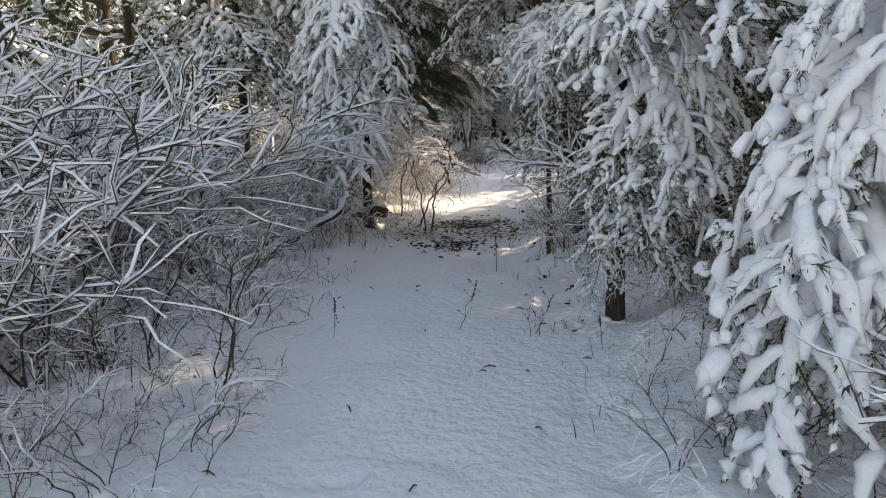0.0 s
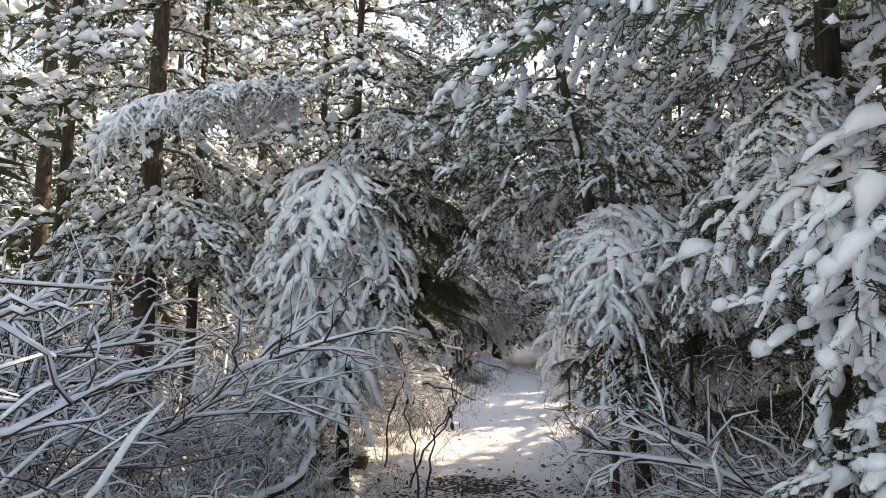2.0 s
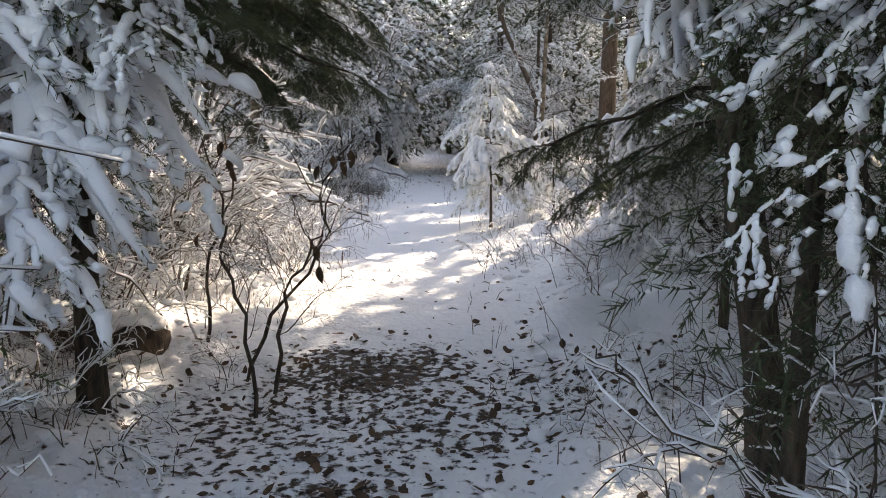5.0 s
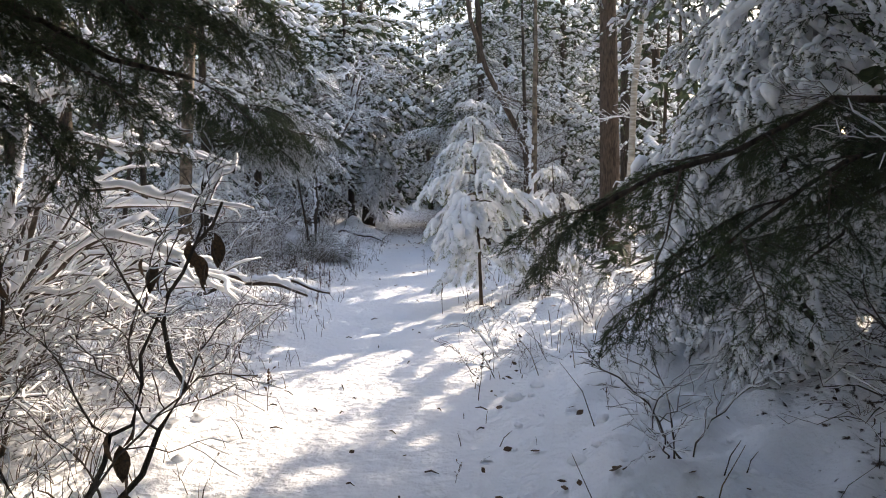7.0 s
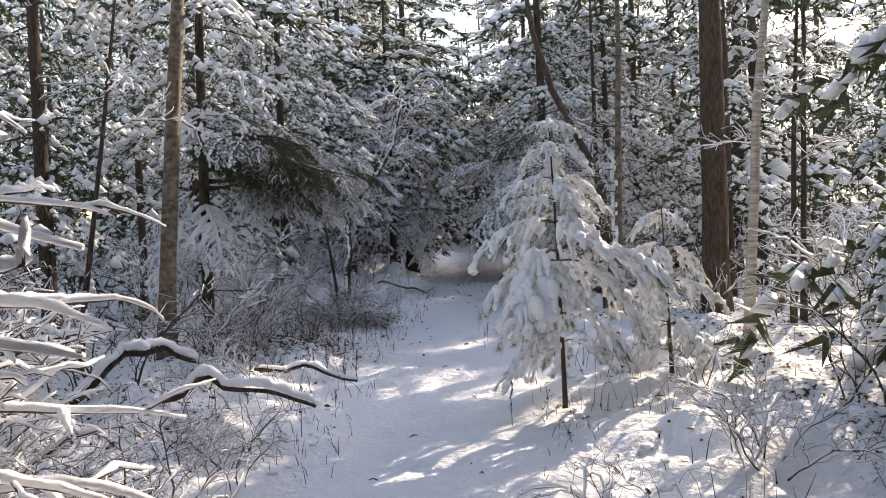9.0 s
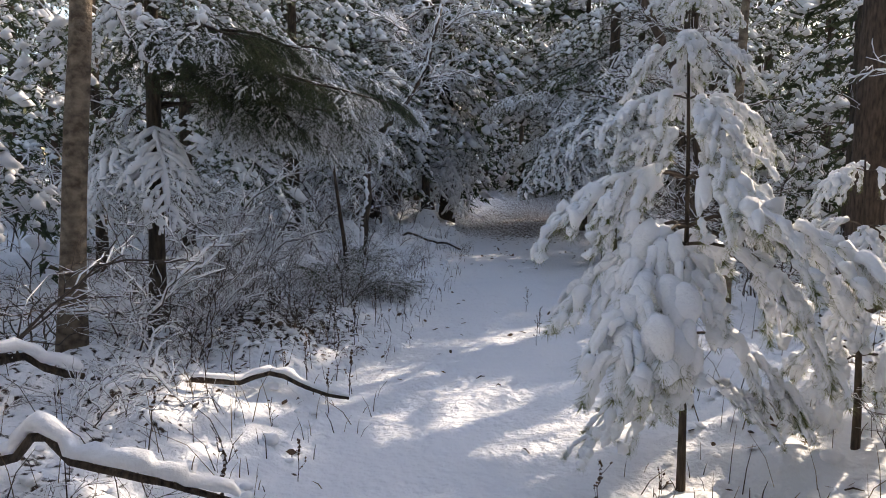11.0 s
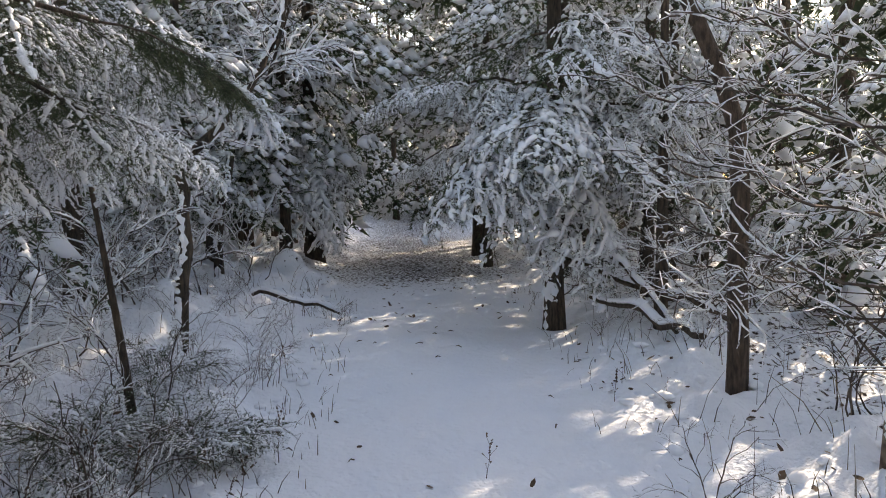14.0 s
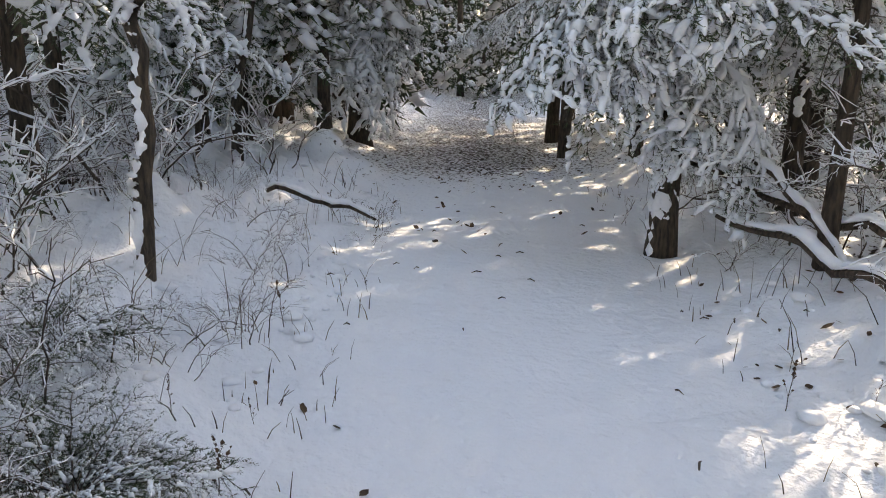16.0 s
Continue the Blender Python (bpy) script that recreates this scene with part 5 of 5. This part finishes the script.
beech(-0.3, 10.35, [(-0.2, 10.45, 0.25), (0.02, 10.65, 0.5), (0.18, 10.74, 0.75), (0.12, 10.75, 1.0), (0.24, 10.72, 1.2), (0.33, 10.67, 1.36)], 0.013, 1601, 7, [(0.33, 10.67, 1.28), (0.27, 10.7, 1.22), (0.14, 10.76, 1.17)])
beech(-0.2, 9.85, [(-0.22, 9.9, 0.4), (-0.35, 9.95, 0.75), (-0.3, 9.9, 1.0), (-0.42, 9.95, 1.3)], 0.011, 1602, 6, [(-0.32, 9.95, 0.9)])
beech(-0.12, 10.1, [(-0.08, 10.1, 0.35), (-0.02, 10.15, 0.6), (0.12, 10.25, 0.8), (0.2, 10.3, 1.05)], 0.012, 1603, 6, [(0.1, 10.25, 0.75)])
beech(-0.6, 10.9, [(-0.55, 10.9, 0.6), (-0.42, 10.95, 1.0), (-0.45, 10.9, 1.5)], 0.012, 1604, 7, [(-0.45, 10.9, 1.2)])

# dried weeds with dark seed heads
def weed_meshes(seed):
    gg = np.random.default_rng(seed)
    stalk, head, cap = Geo(), Geo(), Geo()
    pts = curve(np.zeros(3), (gg.normal(0, 0.15), gg.normal(0, 0.15), 1), 1.0, 0, gg, 7, 0.03)
    stalk.tube(pts, np.linspace(0.009, 0.004, 7), 4, 0)
    for i in range(5):
        b = curve(pts[2 + i % 4], (gg.normal(), gg.normal(), 1.2), gg.uniform(0.12, 0.3), 0.1, gg, 4, 0.05)
        stalk.tube(b, np.linspace(0.004, 0.002, 4), 3, 0)
        head.lumps(b[2:], 0.02, gg, 0, False)
    head.lumps(pts[4:], 0.026, gg, 0, True, 0.9)
    cap.lumps(pts[4:] + (0.008, 0, 0.01), 0.02, gg, 0, True, 1.8)
    return stalk.mesh("stalk_mesh", [TWIG]), head.mesh("seed_head_mesh", [LEAF]), cap.mesh("weed_snow_mesh", [SNOW])


WEEDS = [weed_meshes(i) for i in range(4)]
spots = [(0.2, 19.0), (0.45, 19.3), (0.7, 18.9), (0.95, 18.7), (0.9, 19.4), (0.3, 19.8), (0.0, 19.5), (0.6, 20.0), (1.15, 19.1), (0.75, 19.6), (-0.2, 20.2), (0.1, 20.4), (2.55, 18.35), (2.75, 17.9), (2.3, 19.3), (2.35, 20.3), (1.05, 21.35), (1.35, 21.4), (3.6, 21.3), (1.0, 20.8), (2.2, 18.9), (1.9, 15.9), (-0.6, 5.1), (0.25, 5.2)]
for i in range(34):
    y = g.uniform(17.6, 21)
    spots.append((float(path_x(y)) - float(path_w(y)) - abs(g.normal(0, 1.0)), y))
for i in range(50):
    y = g.uniform(2.5, 26)
    side = g.choice([-1, 1])
    spots.append((float(path_x(y)) + side * (float(path_w(y)) + g.uniform(-0.25, 0.9)), y))
for i, (x, y) in enumerate(spots):
    k = WEEDS[i % 4]
    ob = thing("dried_weed", x, y, float(ground_z(x, y)) - 0.03, "dead brown weed stalk poking out of the snow", "plant", "dried weeds", g.uniform(0, 360), g.uniform(0.14, 0.42))
    for name, me in zip(("stalk", "seed_head", "snow_cap"), k):
        part(name, me, ob)


# uncountable small stuff: grass stems, fallen leaves, twig litter
def scatter_grass():
    geo = Geo()
    gg = np.random.default_rng(80)
    for i in range(2600):
        y = gg.uniform(1.5, 27)
        side = gg.choice([-1, -1, 1])
        d = abs(gg.normal(0, 0.9)) - 0.2
        if value_noise(y * 3, side * 5.0 + d, 1.0, 2) < -0.15:
            continue
        x = float(path_x(y)) + side * (float(path_w(y)) + d)
        h = gg.uniform(0.03, 0.13) if d < 0.3 else gg.uniform(0.06, 0.34)
        lean = gg.normal(0, 0.4, 2)
        z = float(ground_z(x, y))
        p = np.array([(0, 0, -0.02), (lean[0] * 0.35, lean[1] * 0.35, 0.55), (lean[0], lean[1], 1.0)]) * h + (x, y, z)
        geo.tube(p, np.array([0.0026, 0.002, 0.001]) * gg.uniform(0.6, 1.5), 3, int(gg.uniform() < 0.45))
    return tagged(new("dry_grass", geo.mesh("dry_grass", [TWIG, STRAW])), "dead grass and weed stems standing in the snow", "grass", kind="stuff")


def scatter_leaves():
    geo = Geo()
    gg = np.random.default_rng(81)
    for i in range(1500):
        k = i % 5
        if k < 2:
            x, y = (gg.normal(0.16, 0.24), gg.normal(8.75, 0.3)) if i % 3 == 0 else (gg.normal(0.45, 0.75), gg.normal(10.2, 0.6))
        elif k == 2:
            x, y = gg.normal(-0.3, 1.0), gg.normal(19.6, 1.3)
        elif k == 3:
            y = gg.uniform(5, 24)
            x = float(path_x(y)) + float(path_w(y)) + abs(gg.normal(0, 1.1))
        else:
            y = gg.uniform(24, 36)
            x = float(path_x(y)) + gg.normal(0, 1.6)
        r = gg.uniform(0.012, 0.03)
        a = gg.uniform(0, 6.28)
        t = gg.normal(0, 0.35, 2)
        v = []
        for j in range(6):
            b = a + j * math.pi / 3
            q = r * (1.25 if j % 3 == 0 else 0.75)
            v.append((x + q * math.cos(b), y + q * math.sin(b), float(ground_z(x, y)) + 0.014 + q * (t[0] * math.cos(b) + t[1] * math.sin(b))))
        geo.add(v, [(0, 1, 2, 3), (0, 3, 4, 5)], 0)
    return tagged(new("fallen_leaves", geo.mesh("fallen_leaves", [LEAF], False)), "dark wet fallen leaves lying on the snow", "leaves", kind="stuff")


def scatter_clods():
    geo = Geo()
    gg = np.random.default_rng(83)
    for i in range(1300):
        y = gg.uniform(1.8, 27)
        side = gg.choice([-1, -1, 1])
        x = float(path_x(y)) + side * (float(path_w(y)) + 0.05 + abs(gg.normal(0, 0.9)))
        z = float(ground_z(x, y))
        r = min(0.05, 0.014 * math.exp(abs(gg.normal(0, 0.6))))
        v = LUMP_FINE[0] * (1 + 0.25 * gg.uniform(-1, 1, (18, 1))) * (r * gg.uniform(0.9, 1.6), r * gg.uniform(0.9, 1.6), r * 0.7)
        geo.add(v + (x, y, z + r * 0.25), LUMP_FINE[1], 0)
    return tagged(new("snow_clods", geo.mesh("snow_clods", [SNOW])), "rounded clods of snow caught on the bank's stubble", "snow", kind="stuff")


def scatter_twigs():
    geo = Geo()
    gg = np.random.default_rng(82)
    for i in range(170):
        y = gg.uniform(2, 30)
        x = float(path_x(y)) + gg.normal(0, 1.0)
        ln, a = gg.uniform(0.02, 0.08), gg.uniform(0, 6.28)
        d = np.array([math.cos(a), math.sin(a)]) * ln
        z0, z1 = float(ground_z(x, y)), float(ground_z(x + d[0], y + d[1]))
        p = np.array([(x, y, z0 + 0.004), (x + d[0] * 0.5, y + d[1] * 0.5 + 0.01, (z0 + z1) / 2 + 0.012), (x + d[0], y + d[1], z1 + 0.006)])
        geo.tube(p, [0.004, 0.005, 0.002], 4, 0)
    return tagged(new("twig_litter", geo.mesh("twig_litter", [TWIG])), "small dark twigs and needles strewn on the snow", "twigs", kind="stuff")


scatter_grass()
scatter_leaves()
scatter_twigs()
scatter_clods()

# low evergreen bushes dusted with snow at the brush side
g = np.random.default_rng(84)
for x, y, n, size in [(0.85, 20.85, 16, 0.5), (0.35, 20.6, 14, 0.5), (0.6, 21.5, 10, 0.4)]:
    ob = thing("low_evergreen", x, y, float(ground_z(x, y)) - 0.02, "low dark evergreen bush dusted with snow", "shrub", "low evergreens")
    for i in range(n):
        m = pose(0, 0, 0.05, g.uniform(-20, 20), g.uniform(-60, -8), i * 137.5) @ Matrix.Scale(size * g.uniform(0.6, 1.1), 4)
        add_branch(ob, (LIGHT + NEAR[3:])[i % 3], m)

# sapling added in the sun slot so its twigs streak the clearing with shadow
bare_tree(5.6, 18.3, 6, 0.035, 2193, (0.2, 0.1), 14, 1.3, start=0.25)


def plaster(tree, height, r, seed, n):
    """Snow stuck to the windward side of a trunk."""
    gg = np.random.default_rng(seed)
    geo = Geo()
    for i in range(n):
        h = gg.uniform(0.05, height)
        a = radians(gg.uniform(150, 260))
        q = r * gg.uniform(0.25, 0.6)
        v = LUMP_FINE[0] * (1 + 0.25 * gg.uniform(-1, 1, (18, 1))) * (q, q, q * gg.uniform(1.0, 2.2))
        geo.add(v + (r * 0.8 * math.cos(a), r * 0.8 * math.sin(a), h), LUMP_FINE[1], 0)
    part("snow_plaster", geo.mesh("plaster_mesh", [SNOW]), tree)


plaster(t12, 1.6, 0.1, 1, 80)
plaster(t3, 2.2, 0.05, 3, 70)
plaster(snag, 2.0, 0.05, 2, 70)
